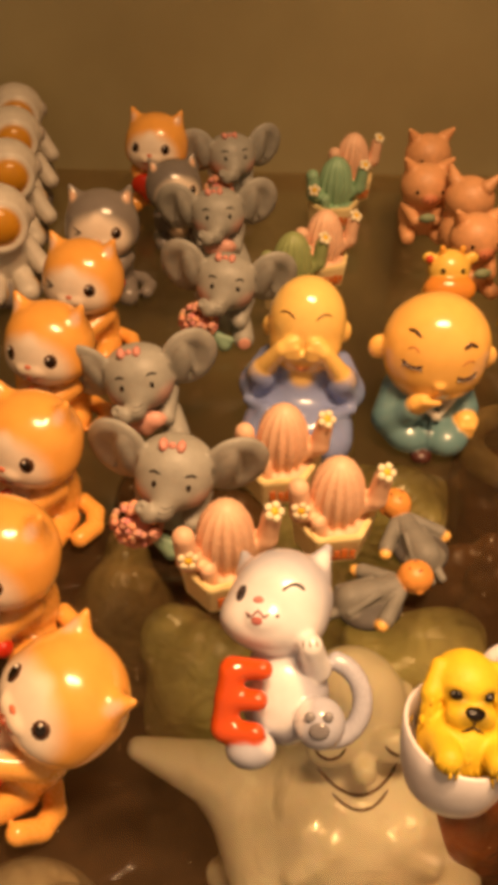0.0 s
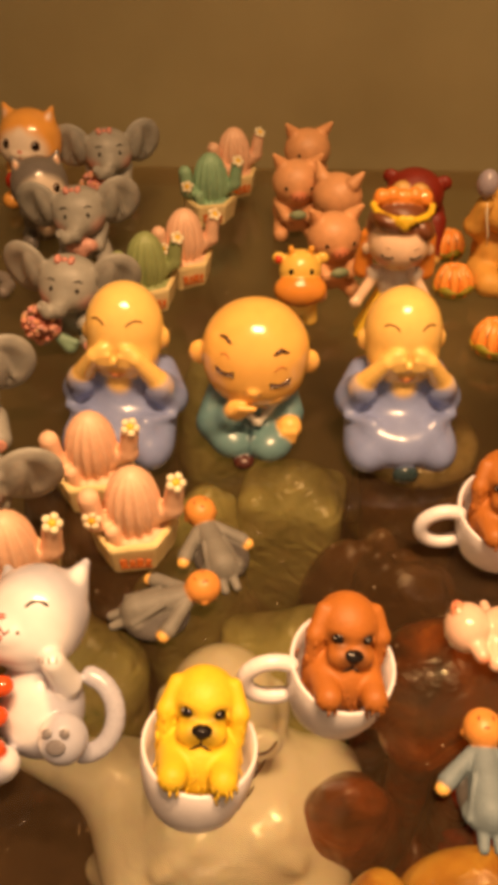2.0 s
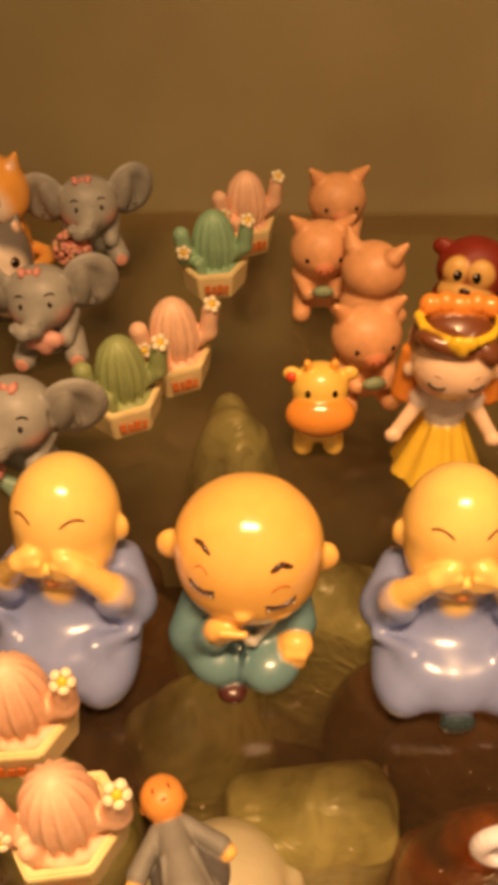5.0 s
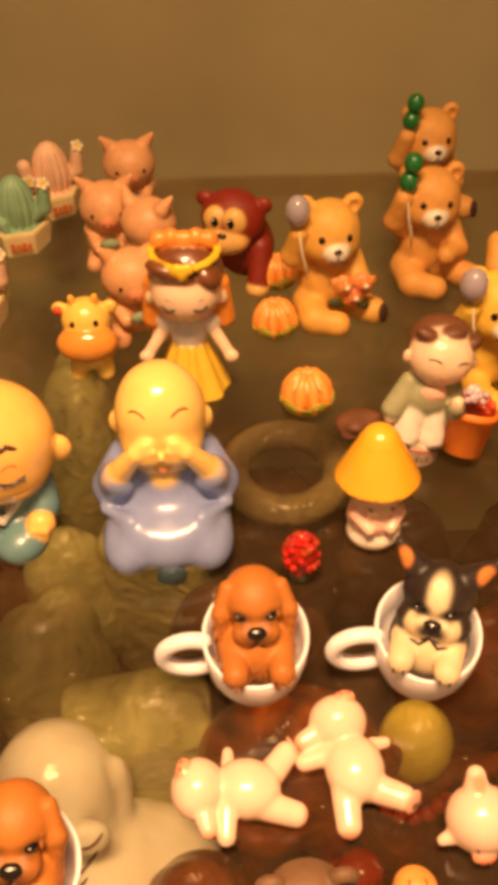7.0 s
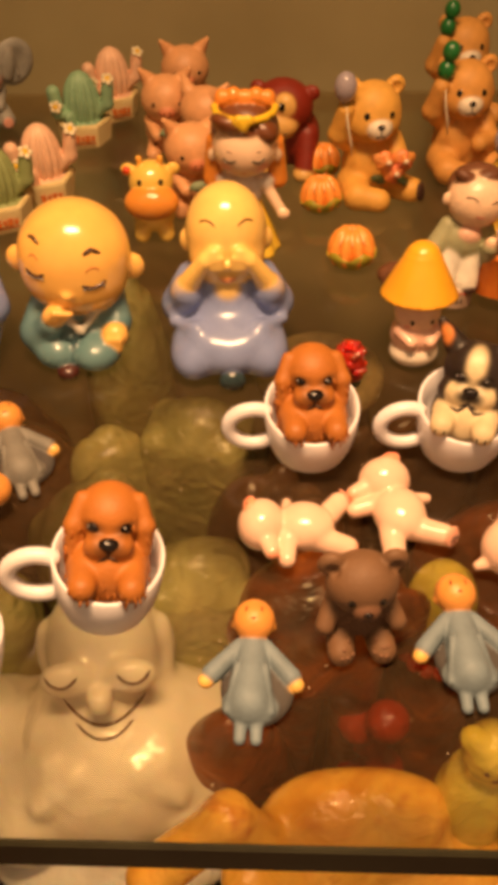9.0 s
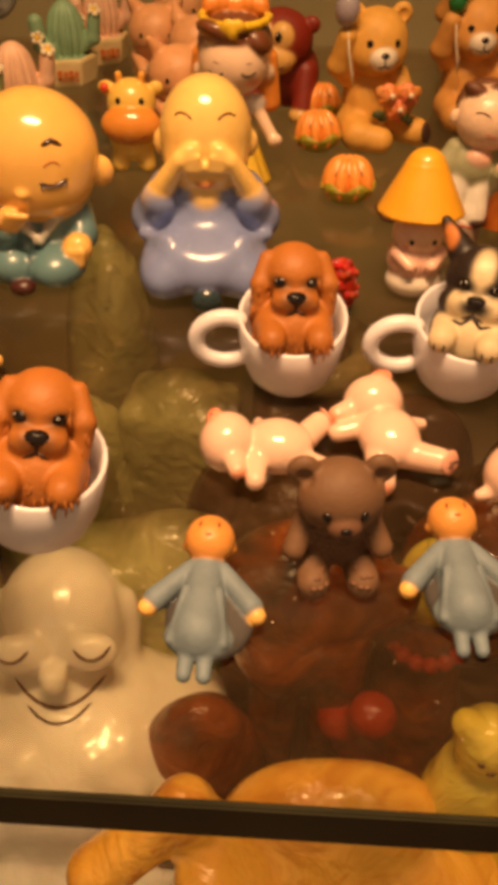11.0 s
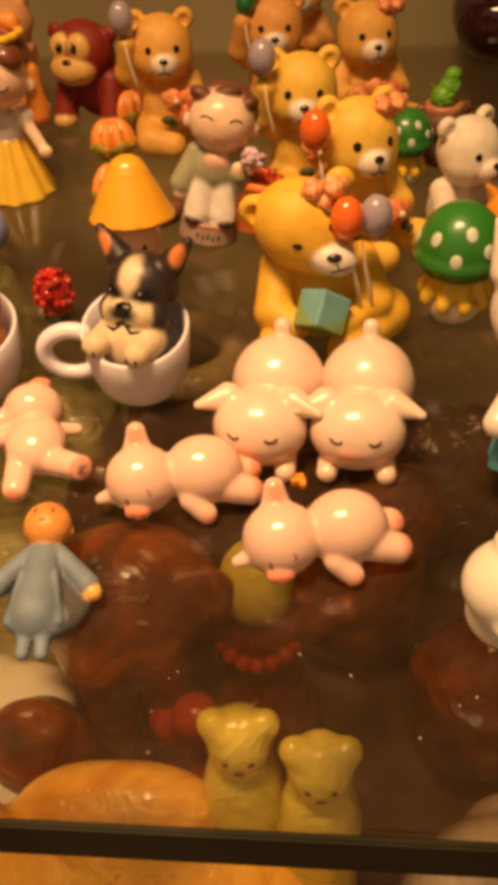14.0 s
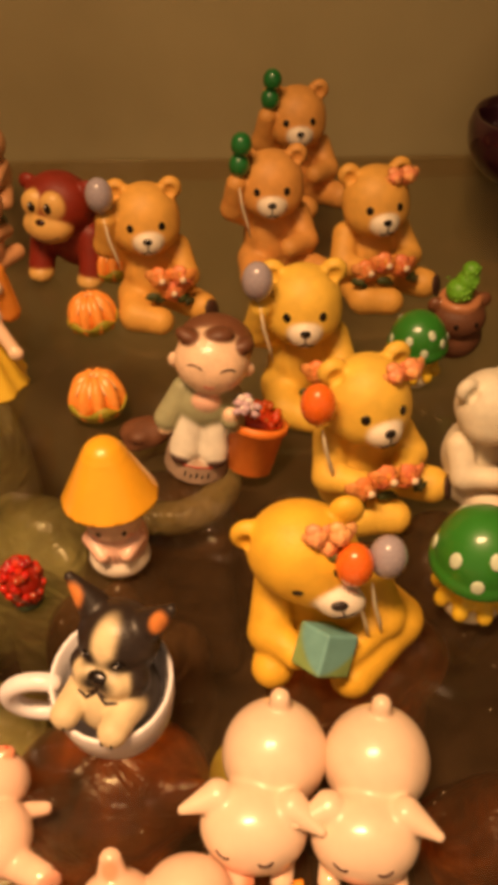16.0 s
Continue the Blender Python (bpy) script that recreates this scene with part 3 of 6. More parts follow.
def cat_with_letter():
    fur, belly = S(186, 188, 204), S(238, 238, 244)
    c = Clay()
    c.ball((0, 1, 10), (8.6, 7.6, 10), fur, 2, rough=0.15)
    c.ball((0, 0, 27.6), (9.8, 9.4, 9.6), fur, 1.2, (0, -6, 0), rough=0.16)
    c.ball((-2.2, -2.4, 23.8), (9.6, 7.6, 6.0), fur, 3, (0, 8, 0), rough=0.16)
    c.limb((6.6, 1.5, 33.0), (8.8, 2, 37.0), 3.2, 0.9, fur, 1.2, 0.15)
    c.limb((-6.6, 3, 33.4), (-7.6, 4, 35.8), 2.8, 0.9, fur, 1.2, 0.15)
    c.paint((-1.5, -9, 25.4), (10.2, 7.6, 9.4), belly, 0.4)
    c.paint((-1, -8.5, 10.5), (6.4, 4.6, 10), belly, 0.15)
    c.paint((8.2, -0.6, 35.2), (1.6, 1.8, 2.0), belly, 0.4)
    c.ball((-2.6, -9.2, 25.0), (3.0, 1.6, 2.0), belly, 1.2, rough=0.14)
    c.limb((6.5, -2.5, 15), (5.6, -8.0, 20), 2.8, 2.3, belly, 0.9, 0.15)
    c.ball((7.0, -6.8, 6.0), (4.6, 4.2, 4.8), fur, 0.5, rough=0.15)
    c.ball((-5.6, -7.4, 1.4), (4.6, 4.4, 3.6), fur, 0.8, rough=0.15)
    for a, b in zip(range(0, 165, 15), range(15, 180, 15)):
        p = [(8.5 + 6.4 * math.sin(radians(t)), 0.5, 8.6 - 7.4 * math.cos(radians(t))) for t in (a, b)]
        c.limb(p[0], p[1], 1.9, 1.9, fur, 0.1, 0.2)
    red = S(216, 84, 30)
    c.limb((-10.2, -8.6, 5.8), (-8.6, -9.4, 15.4), 2.5, 2.4, red, 1.4, 0.1).top()
    for x, z in ((-8.4, 16.2), (-9.4, 10.8), (-10.0, 5.0)):
        c.limb((x, -9.0, z), (x + 5.4, -9.8, z - 0.2), 2.1, 1.9, red, 1.2, 0.1).top()
    c.spot(-7.0, 29.4, 1.2, 1.7, S(70, 62, 66))
    c.spot(-7.2, 29.2, 0.7, 1.1, INK, 0.4)
    c.stroke(arc(0.8, 4.8, 30.0, 1.1), 0.32, INK)
    c.spot(-3.6, 28.4, 1.1, 0.7, S(206, 140, 136))
    c.spot(-3.8, 24.8, 1.1, 0.8, S(196, 116, 110), 0.2)
    c.stroke([(-6.0, 26.2), (-4.8, 25.4), (-3.6, 26.6), (-2.4, 25.4), (-1.4, 26.2)], 0.24, S(150, 84, 80))
    both(lambda s: c.spot(-2.7 + s * 2.6, 25.6, 0.35, 0.35, S(90, 60, 60)))
    for k in range(3):
        c.stroke([(4.4 + 1.2 * k, 21.2), (4.5 + 1.2 * k, 20.0)], 0.2, S(130, 126, 128))
    both(lambda s: c.lump((7.0 + s * 1.6, -10.8, 8.0), (1.0, 0.9, 0.3), S(130, 126, 130), (0, -1, 0.2), 0.2))
    c.lump((7.0, -11.0, 5.6), (1.9, 1.5, 0.35), S(130, 126, 130), (0, -1, 0), 0.2)
    return c.mesh("cat_figurine", GLAZED, 0.6)


# ---- bears ----
def bear(fur=HONEY, raised=0, flowers=False, foot_pads=True, bow=False, turned=0.0):
    """A slim sitting bear; one leg reaches out, the other is tucked in front."""
    c = Clay()
    c.ball((0, 1, 9.6), (7.6, 7.4, 10), fur, 2, rough=0.5)
    c.ball((0, -1, 26.4), (8.2, 7.8, 8.2), fur, 1.0, rough=0.5)
    c.ball((0, -3.0, 23.6), (7.6, 6.2, 5.4), fur, 2.0, rough=0.5)
    both(lambda s: c.ball((s * 6.4, 1.0, 32.6), (2.8, 1.9, 2.8), fur, 0.8, rough=0.5))
    both(lambda s: c.cut((s * 6.5, -0.9, 32.6), (1.6, 1.0, 1.6), tuple(v * 0.75 for v in fur), 0.5))
    mx = turned
    c.ball((mx, -8.4, 23.6), (3.5, 2.8, 3.0), S(244, 232, 212), 0.4, rough=0.45)
    for s in (-1, 1):
        if raised == s:
            c.limb((s * 6.6, 0, 17), (s * 9.8, -3, 20.5), 3.2, 3.2, fur, 1.2, 0.5)
            c.limb((s * 9.8, -3, 20.5), (s * 8.8, -5.5, 28.5), 3.1, 2.5, fur, 1.0, 0.5)
        else:
            c.limb((s * 6.8, 0, 17), (s * 8.8, -4.6, 11.6), 3.2, 3.1, fur, 1.2, 0.5)
            c.limb((s * 8.8, -4.6, 11.6), (s * 4.4, -9.6, 12.6), 3.0, 2.6, fur, 1.0, 0.5)
    c.limb((5.2, -2, 4.4), (12.2, -8.4, 4.6), 4.2, 3.7, fur, 1.2, 0.5)
    c.limb((-4.6, -2, 4.6), (-4.4, -10, 4.2), 4.8, 4.0, fur, 1.6, 0.5)
    c.limb((-4.4, -10, 4.0), (1.8, -12.4, 3.6), 3.9, 3.4, fur, 1.2, 0.5)
    if foot_pads:
        c.lump((14.6, -10.6, 5.0), (2.4, 3.0, 0.7), S(78, 50, 38), (0.75, -0.7, 0.25), 0.5)
    both(lambda s: c.spot(mx * 0.7 + s * 3.7, 27.4, 0.95, 1.05, INK))
    c.spot(mx, 25.2, 1.15, 0.8, INK, 0.5)
    c.stroke([(mx, 24.6), (mx, 23.0)], 0.2, INK)
    c.stroke([(mx - 1.7, 22.4), (mx - 0.9, 22.0), (mx, 22.9), (mx + 0.9, 22.0), (mx + 1.7, 22.4)], 0.22, INK)
    rnd = random.Random(11)
    if flowers:
        heads = ((3.0, 15.4), (8.0, 15.6), (5.6, 11.8)) if raised else ((-4.5, 13.0), (0, 14.4), (4.5, 13.0))
        for x, z in heads:
            for k in range(11):
                a, q = k * 2.4, 0.9 + 0.18 * k
                c.lump((x + q * math.cos(a), -12.4 + 0.1 * k, z + q * math.sin(a)), (2.0, 1.6, 0.4), S(240, 150 + rnd.randint(-20, 16), 84 + rnd.randint(-14, 14)), (math.cos(a) * 0.7, -1, math.sin(a) * 0.7), 0.4, (7, 4))
            c.lump((x + 0.4, -13.4, z + 0.4), (0.8, 0.8, 0.6), S(250, 226, 196), (0, -1, 0.2), 0.3)
        for x, z in ((heads[0][0] - 2.4, 10.4), (heads[1][0], 9.6), (heads[2][0] + 2.4, 9.8)):
            c.lump((x, -11.6, z), (1.9, 1.1, 0.5), S(74, 80, 36), (0.1 * x, -1, 0.3), 0.5)
            c.lump((x + 1.3, -11.4, z - 1.2), (1.5, 0.9, 0.4), S(66, 70, 34), (0.1 * x, -1, 0), 0.5)
    if bow:
        for x in (3.0, 6.4):
            for k in range(9):
                a, q = k * 2.4, 0.5 + 0.17 * k
                c.lump((x + q * math.cos(a), -4.4 - 0.2 * (9 - k), 33.6 + q * math.sin(a)), (1.5, 1.2, 0.4), S(242, 160 + rnd.randint(-14, 14), 104), (math.cos(a) * 0.6, -1, math.sin(a) * 0.6 + 0.4), 0.4, (7, 4))
        c.lump((2.0, -5.6, 31.2), (1.2, 0.9, 0.4), S(74, 84, 36), (0, -1, 0.3), 0.5)
    return c.mesh("teddy_bear_figurine", MATTE, 0.62)


def bear_with_gift():
    """A stout bear leaning to one side, its head cocked over the present in its arms."""
    fur = S(240, 188, 56)
    c = Clay()
    c.ball((1.5, 2, 9.6), (10.4, 8.8, 11), fur, 2, rough=0.5)
    c.ball((-3.0, -1.5, 26.2), (10.0, 8.8, 8.8), fur, 1.0, (0, 28, 0), rough=0.5)
    c.ball((0.2, -4.4, 22.6), (7.0, 5.6, 5.0), fur, 2.5, (0, 28, 0), rough=0.5)
    c.ball((-12.2, 0.4, 28.8), (3.2, 2.0, 3.2), fur, 0.8, rough=0.5)
    c.cut((-12.5, -1.6, 28.7), (1.9, 1.1, 1.9), tuple(v * 0.75 for v in fur), 0.5)
    c.ball((4.4, 0.6, 33.6), (3.0, 2.0, 3.0), fur, 0.8, rough=0.5)
    c.ball((2.6, -9.6, 22.4), (4.4, 2.8, 3.1), S(246, 236, 220), 0.4, (0, 14, 0), rough=0.45)
    c.limb((-7.6, 0, 16.6), (-9.2, -6.4, 9.4), 3.9, 4.0, fur, 1.2, 0.5)
    c.limb((-9.2, -6.4, 9.4), (-4.8, -11, 8.8), 3.6, 2.8, fur, 1.0, 0.5)
    c.limb((9.0, 0.6, 16.4), (11.4, -4.6, 9.8), 4.0, 4.3, fur, 0.9, 0.5)
    c.limb((11.4, -4.6, 9.8), (4.6, -11, 8.6), 3.8, 2.9, fur, 1.0, 0.5)
    c.limb((-6.4, -3, 4.6), (-9.0, -10.6, 4.2), 4.8, 3.8, fur, 1.2, 0.5)
    c.limb((10.2, 1, 6.2), (14.6, -3.0, 6.2), 6.0, 5.0, fur, 0.9, 0.5)
    c.limb((13.2, -4.0, 4.8), (5.2, -13.0, 4.0), 4.6, 4.0, fur, 1.0, 0.5)
    c.spot(-4.6, 26.0, 1.0, 0.7, INK)
    c.spot(2.2, 28.8, 0.95, 1.05, INK)
    c.spot(2.2, 24.2, 1.5, 0.9, S(50, 40, 36), 0.5)
    c.stroke([(2.6, 23.4), (3.2, 21.8)], 0.2, INK)
    c.stroke([(1.4, 21.0), (3.2, 21.8), (5.4, 22.0)], 0.22, INK)
    rnd = random.Random(12)
    for x, z in ((-1.4, 35.2), (2.4, 35.4), (0.6, 33.0)):
        for k in range(9):
            a, q = k * 2.4, 0.5 + 0.17 * k
            c.lump((x + q * math.cos(a), -5.4 - 0.2 * (9 - k), z + q * math.sin(a)), (1.5, 1.2, 0.4), S(242, 170 + rnd.randint(-14, 14), 112), (math.cos(a) * 0.6, -1, math.sin(a) * 0.6 + 0.4), 0.4, (7, 4))
    c.lump((1.6, -7.6, 31.4), (1.2, 0.9, 0.4), S(84, 84, 36), (0, -1, 0.3), 0.5)
    return c.mesh("teddy_bear_figurine", MATTE, 0.62)


def drop_mesh(name, col, r=(3.2, 3.2, 4.2), rough=0.2):
    c = Clay().ball((0, 0, 0), r, col, 0.5, rough=rough)
    c.limb((0, 0, -r[2] + 0.5), (0, 0, -r[2] - 0.8), 0.9, 0.5, col, 0.6)
    return c.mesh(name, GLAZED, 0.6)


def thread_mesh(name, pts, r, col):
    c = Clay()
    c.verts, c.faces, c.cols = [], [], []
    tube(c, pts, r, col)
    me = bpy.data.meshes.new(name)
    me.from_pydata((np.array(c.verts) * 0.001).tolist(), [], c.faces)
    layer = me.color_attributes.new("paint", "FLOAT_COLOR", "POINT")
    layer.data.foreach_set("color", np.array(c.cols, np.float32).ravel())
    me.shade_smooth()
    me.materials.append(MATTE)
    return me


def bear_knit():
    c = Clay()
    fur = S(116, 84, 58)
    c.ball((0, 1, 6.4), (5.8, 5, 6.4), fur, 1.2, rough=0.6)
    c.ball((0, -0.4, 15.2), (6.6, 5.8, 5.6), fur, 0.7, rough=0.6)
    both(lambda s: c.ball((s * 5.6, 0.6, 19.4), (2.5, 1.5, 2.5), fur, 0.6, rough=0.6))
    both(lambda s: c.cut((s * 5.7, -1.2, 19.3), (1.4, 1.0, 1.4), fur, 0.4))
    c.ball((0, -5.6, 13.6), (2.6, 1.8, 2.1), S(116, 80, 58), 0.5, rough=0.6)
    both(lambda s: c.limb((s * 4.6, 0, 9.6), (s * 6.6, -3.2, 6.6), 2.1, 1.8, fur, 0.7, 0.6))
    both(lambda s: c.limb((s * 3.4, -1, 2.6), (s * 3.8, -6.4, 2.4), 2.7, 2.5, fur, 0.7, 0.6))
    for j in range(7):
        for i in range(9):
            x, z = -4 + i + 0.5 * (j % 2), 3.6 + j * 1.05
            s, n = c.surface([(x, -40, z)])
            c.lump(s[0], (0.6, 0.42, 0.3), S(126, 90, 66), n[0], 0.7, (6, 4))
    both(lambda s: c.spot(s * 2.7, 15.8, 0.75, 0.8, INK, 0.4, rough=0.08))
    c.spot(0, 14.4, 0.9, 0.6, S(34, 24, 22), 0.4, rough=0.2)
    c.stroke([(-0.9, 12.6), (0, 13.0), (0.9, 12.6)], 0.14, INK)
    return c.mesh("teddy_bear_figurine", MATTE, 0.45)


# ---- pigs ----
def pig_seated(col=S(232, 172, 120)):
    c = Clay()
    c.ball((0, 1, 7.4), (7.6, 7.0, 7.6), col, 1.5, rough=0.4)
    c.ball((0, -1, 18.4), (8.2, 7.6, 7.4), col, 1.2, rough=0.4)
    both(lambda s: c.limb((s * 5.4, 0, 24.2), (s * 7.8, -1.5, 27.6), 2.4, 0.8, col, 0.9, 0.4))
    c.ball((0, -8.0, 16.6), (2.6, 1.6, 2.0), S(224, 140, 100), 0.6, rough=0.4)
    both(lambda s: c.limb((s * 5.6, -1, 11.4), (s * 3.6, -7.2, 8.8), 2.2, 1.9, col, 0.7, 0.4))
    both(lambda s: c.limb((s * 4.4, -1, 2.8), (s * 5.4, -7.4, 2.6), 2.9, 2.4, col, 0.8, 0.4))
    both(lambda s: c.spot(s * 4.2, 18.8, 0.6, 0.7, INK))
    both(lambda s: c.spot(s * 0.9, 16.6, 0.35, 0.55, S(150, 80, 50)))
    c.ball((0, -9, 10.4), (2.8, 1.4, 1.6), S(150, 166, 130), 0.3, rough=0.5)
    return c.mesh("pig_figurine", MATTE, 0.6)


def pig_asleep_prone():
    col = S(238, 210, 186)
    c = Clay()
    c.ball((0.6, 8.0, 8.6), (8.4, 8.6, 8.6), col, 2, rough=0.26)
    c.ball((-1.0, -3.4, 7.2), (8.2, 6.8, 6.8), col, 0.9, rough=0.26)
    c.limb((0.8, 12.0, 15.6), (0.8, 12.6, 17.6), 1.7, 1.6, col, 0.4, 0.3)
    both(lambda s: c.limb((-1 + s * 5.8, -1.6, 11.8), (-1 + s * 10.4, -4.4, 11.8), 2.6, 0.8, col, 0.8, 0.26))
    c.ball((-1.8, -9.2, 7.2), (2.6, 1.2, 1.5), S(244, 168, 140), 0.4, rough=0.2)
    both(lambda s: c.limb((-1 + s * 4.6, -4, 2.2), (-1 + s * 5.0, -8.4, 1.8), 2.0, 1.8, col, 0.6, 0.16))
    c.paint((4.4, -8.6, 5.0), (2.4, 2.4, 1.7), S(250, 196, 160), 0.6)
    c.paint((-6.6, -8.2, 5.0), (2.2, 2.4, 1.7), S(250, 196, 160), 0.6)
    both(lambda s: c.stroke(arc(-1.4 + s * 3.2 - 1.1, -1.4 + s * 3.2 + 1.1, 9.6, -0.5), 0.24, S(80, 50, 40)))
    c.stroke(arc(-3.0, -0.6, 5.0, -0.4), 0.14, S(210, 130, 100))
    both(lambda s: c.stroke([(-1 + s * 5.4, 2.6), (-1 + s * 5.4, 1.2)], 0.12, S(220, 160, 130)))
    return c.mesh("sleeping_pig_figurine", GLAZED, 0.55)


def piglet_on_side():
    """A piglet lying on its side, head to -x, belly to the front."""
    col, tip = S(240, 200, 176), S(236, 156, 122)
    c = Clay()
    c.ball((3.6, 0.5, 6.2), (6.8, 6.0, 6.2), col, 1.0, rough=0.15)
    c.ball((-6.8, -0.5, 6.2), (6.2, 5.9, 6.0), col, 0.7, rough=0.15)
    c.limb((-7.2, 2.8, 10.2), (-7.2, 4.4, 12.6), 2.5, 1.7, col, 0.6, 0.15)
    c.paint((-7.2, 2.6, 13.0), (1.2, 1.6, 1.8), tip, 0.5)
    c.limb((-11.8, -2, 4.4), (-14.0, -2.4, 4.0), 1.6, 1.0, col, 0.6, 0.15)
    c.ball((-7.6, -6.0, 4.0), (2.3, 1.3, 1.6), tip, 0.4, rough=0.2)
    c.limb((1.4, -4.2, 4.0), (3.8, -5.8, 1.9), 2.1, 1.8, col, 0.7, 0.15)
    c.paint((4.0, -7.0, 1.6), (1.6, 1.6, 1.6), tip, 0.5)
    for dy in (2.6, -2.4):
        c.limb((8.0, dy, 4.4), (11.4, dy * 1.1, 3.6), 2.6, 2.5, col, 0.7, 0.15)
    c.paint((13.2, 0, 3.6), (1.6, 6, 4), tip, 0.4)
    both(lambda s: c.spot(-7.6 + s * 0.8, 4.1, 0.35, 0.5, S(196, 80, 50)))
    c.stroke([(-9.4, 7.0), (-9.0, 6.4), (-9.2, 5.6)], 0.2, S(120, 70, 50))
    c.stroke([(-5.8, 8.6), (-5.2, 8.0), (-5.4, 7.2)], 0.16, S(190, 120, 90))
    return c.mesh("piglet_figurine", GLAZED, 0.5)


def piglet_on_back():
    """A piglet lying on its back, head away from the front, limbs flung out."""
    col, tip = S(240, 200, 176), S(236, 156, 122)
    c = Clay()
    c.ball((0, -1, 5.2), (5.9, 6.8, 5.2), col, 1.0, rough=0.15)
    c.ball((-1.4, 8.6, 6.0), (6.0, 5.4, 5.8), col, 0.7, rough=0.15)
    c.ball((0.4, 11.6, 10.4), (2.2, 1.6, 1.3), tip, 0.5, (-35, 0, 0), rough=0.2)
    c.limb((-6, 6.8, 6.4), (-9.2, 5.4, 6.2), 2.2, 1.7, col, 0.6, 0.15)
    c.paint((-10, 5, 6), (2, 1.6, 1.6), tip, 0.5)
    c.limb((-4.2, 2.4, 5.4), (-9.4, 2.0, 4.4), 2.2, 1.9, col, 0.7, 0.15)
    c.limb((4.6, 3.4, 4.8), (7.4, 3.8, 4.2), 1.5, 1.2, col, 0.6, 0.15)
    c.limb((-2.6, -5, 4.2), (-3.2, -11.0, 3.0), 2.9, 2.5, col, 0.7, 0.15)
    c.limb((3.0, -5, 4.4), (8.0, -8.2, 5.2), 2.9, 2.5, col, 0.7, 0.15)
    c.paint((-3.6, -13.8, 2.6), (2.6, 1.4, 2.6), tip, 0.5)
    s = np.array((9.4, -9.6, 6.0))
    c.lump(s, (2.5, 2.5, 0.5), S(240, 176, 150), (0.55, -0.75, 0.35), 0.3)
    for k in range(4):
        o = np.array((-0.9 + 0.55 * k, -0.45 - 0.25 * (k % 2), -0.9 + 0.65 * k))
        tube(c, [s + o + (-0.55, -0.2, 0.3), s + o + (0.1, -0.35, -0.1), s + o + (0.6, -0.15, 0.3)], 0.22, S(70, 40, 36))
    for x in (-0.4, 1.2):
        p, n = c.surface([(x, 12.0, 40)], (0, 0, -1))
        c.lump(p[0], (0.4, 0.5, 0.2), S(214, 100, 70), n[0])
    return c.mesh("piglet_figurine", GLAZED, 0.5)


# ---- others ----
def hippo():
    y, o = S(246, 204, 96), S(240, 156, 64)
    c = Clay()
    c.ball((0, 1, 8), (6.6, 6, 7), y, 1.5, rough=0.25)
    c.ball((0, 0, 16.6), (6.2, 5.6, 5.8), y, 1.5, rough=0.25)
    c.ball((0, -4.2, 12.4), (7.6, 5.0, 5.0), o, 0.5, rough=0.13)
    both(lambda s: c.limb((s * 3.2, -2.4, 4), (s * 3.4, -2.8, 1.8), 2.4, 2.3, y, 0.7, 0.25))
    both(lambda s: c.ball((s * 6.2, 0.4, 20.0), (2.0, 1.3, 1.8), y, 0.6))
    both(lambda s: c.limb((s * 2.6, -0.4, 21.0), (s * 2.9, -0.4, 23.4), 0.8, 0.9, S(250, 180, 70), 0.4))
    c.lump((-6.4, -1.4, 20.6), (1.2, 1.2, 0.8), S(230, 80, 40), (-0.3, -1, 0.3))
    both(lambda s: c.spot(s * 2.9, 18.4, 0.75, 0.9, INK))
    c.stroke(arc(-4.6, 4.6, 11.4, -1.9, 8), 0.16, S(130, 60, 24))
    return c.mesh("hippo_figurine", GLAZED, 0.55)


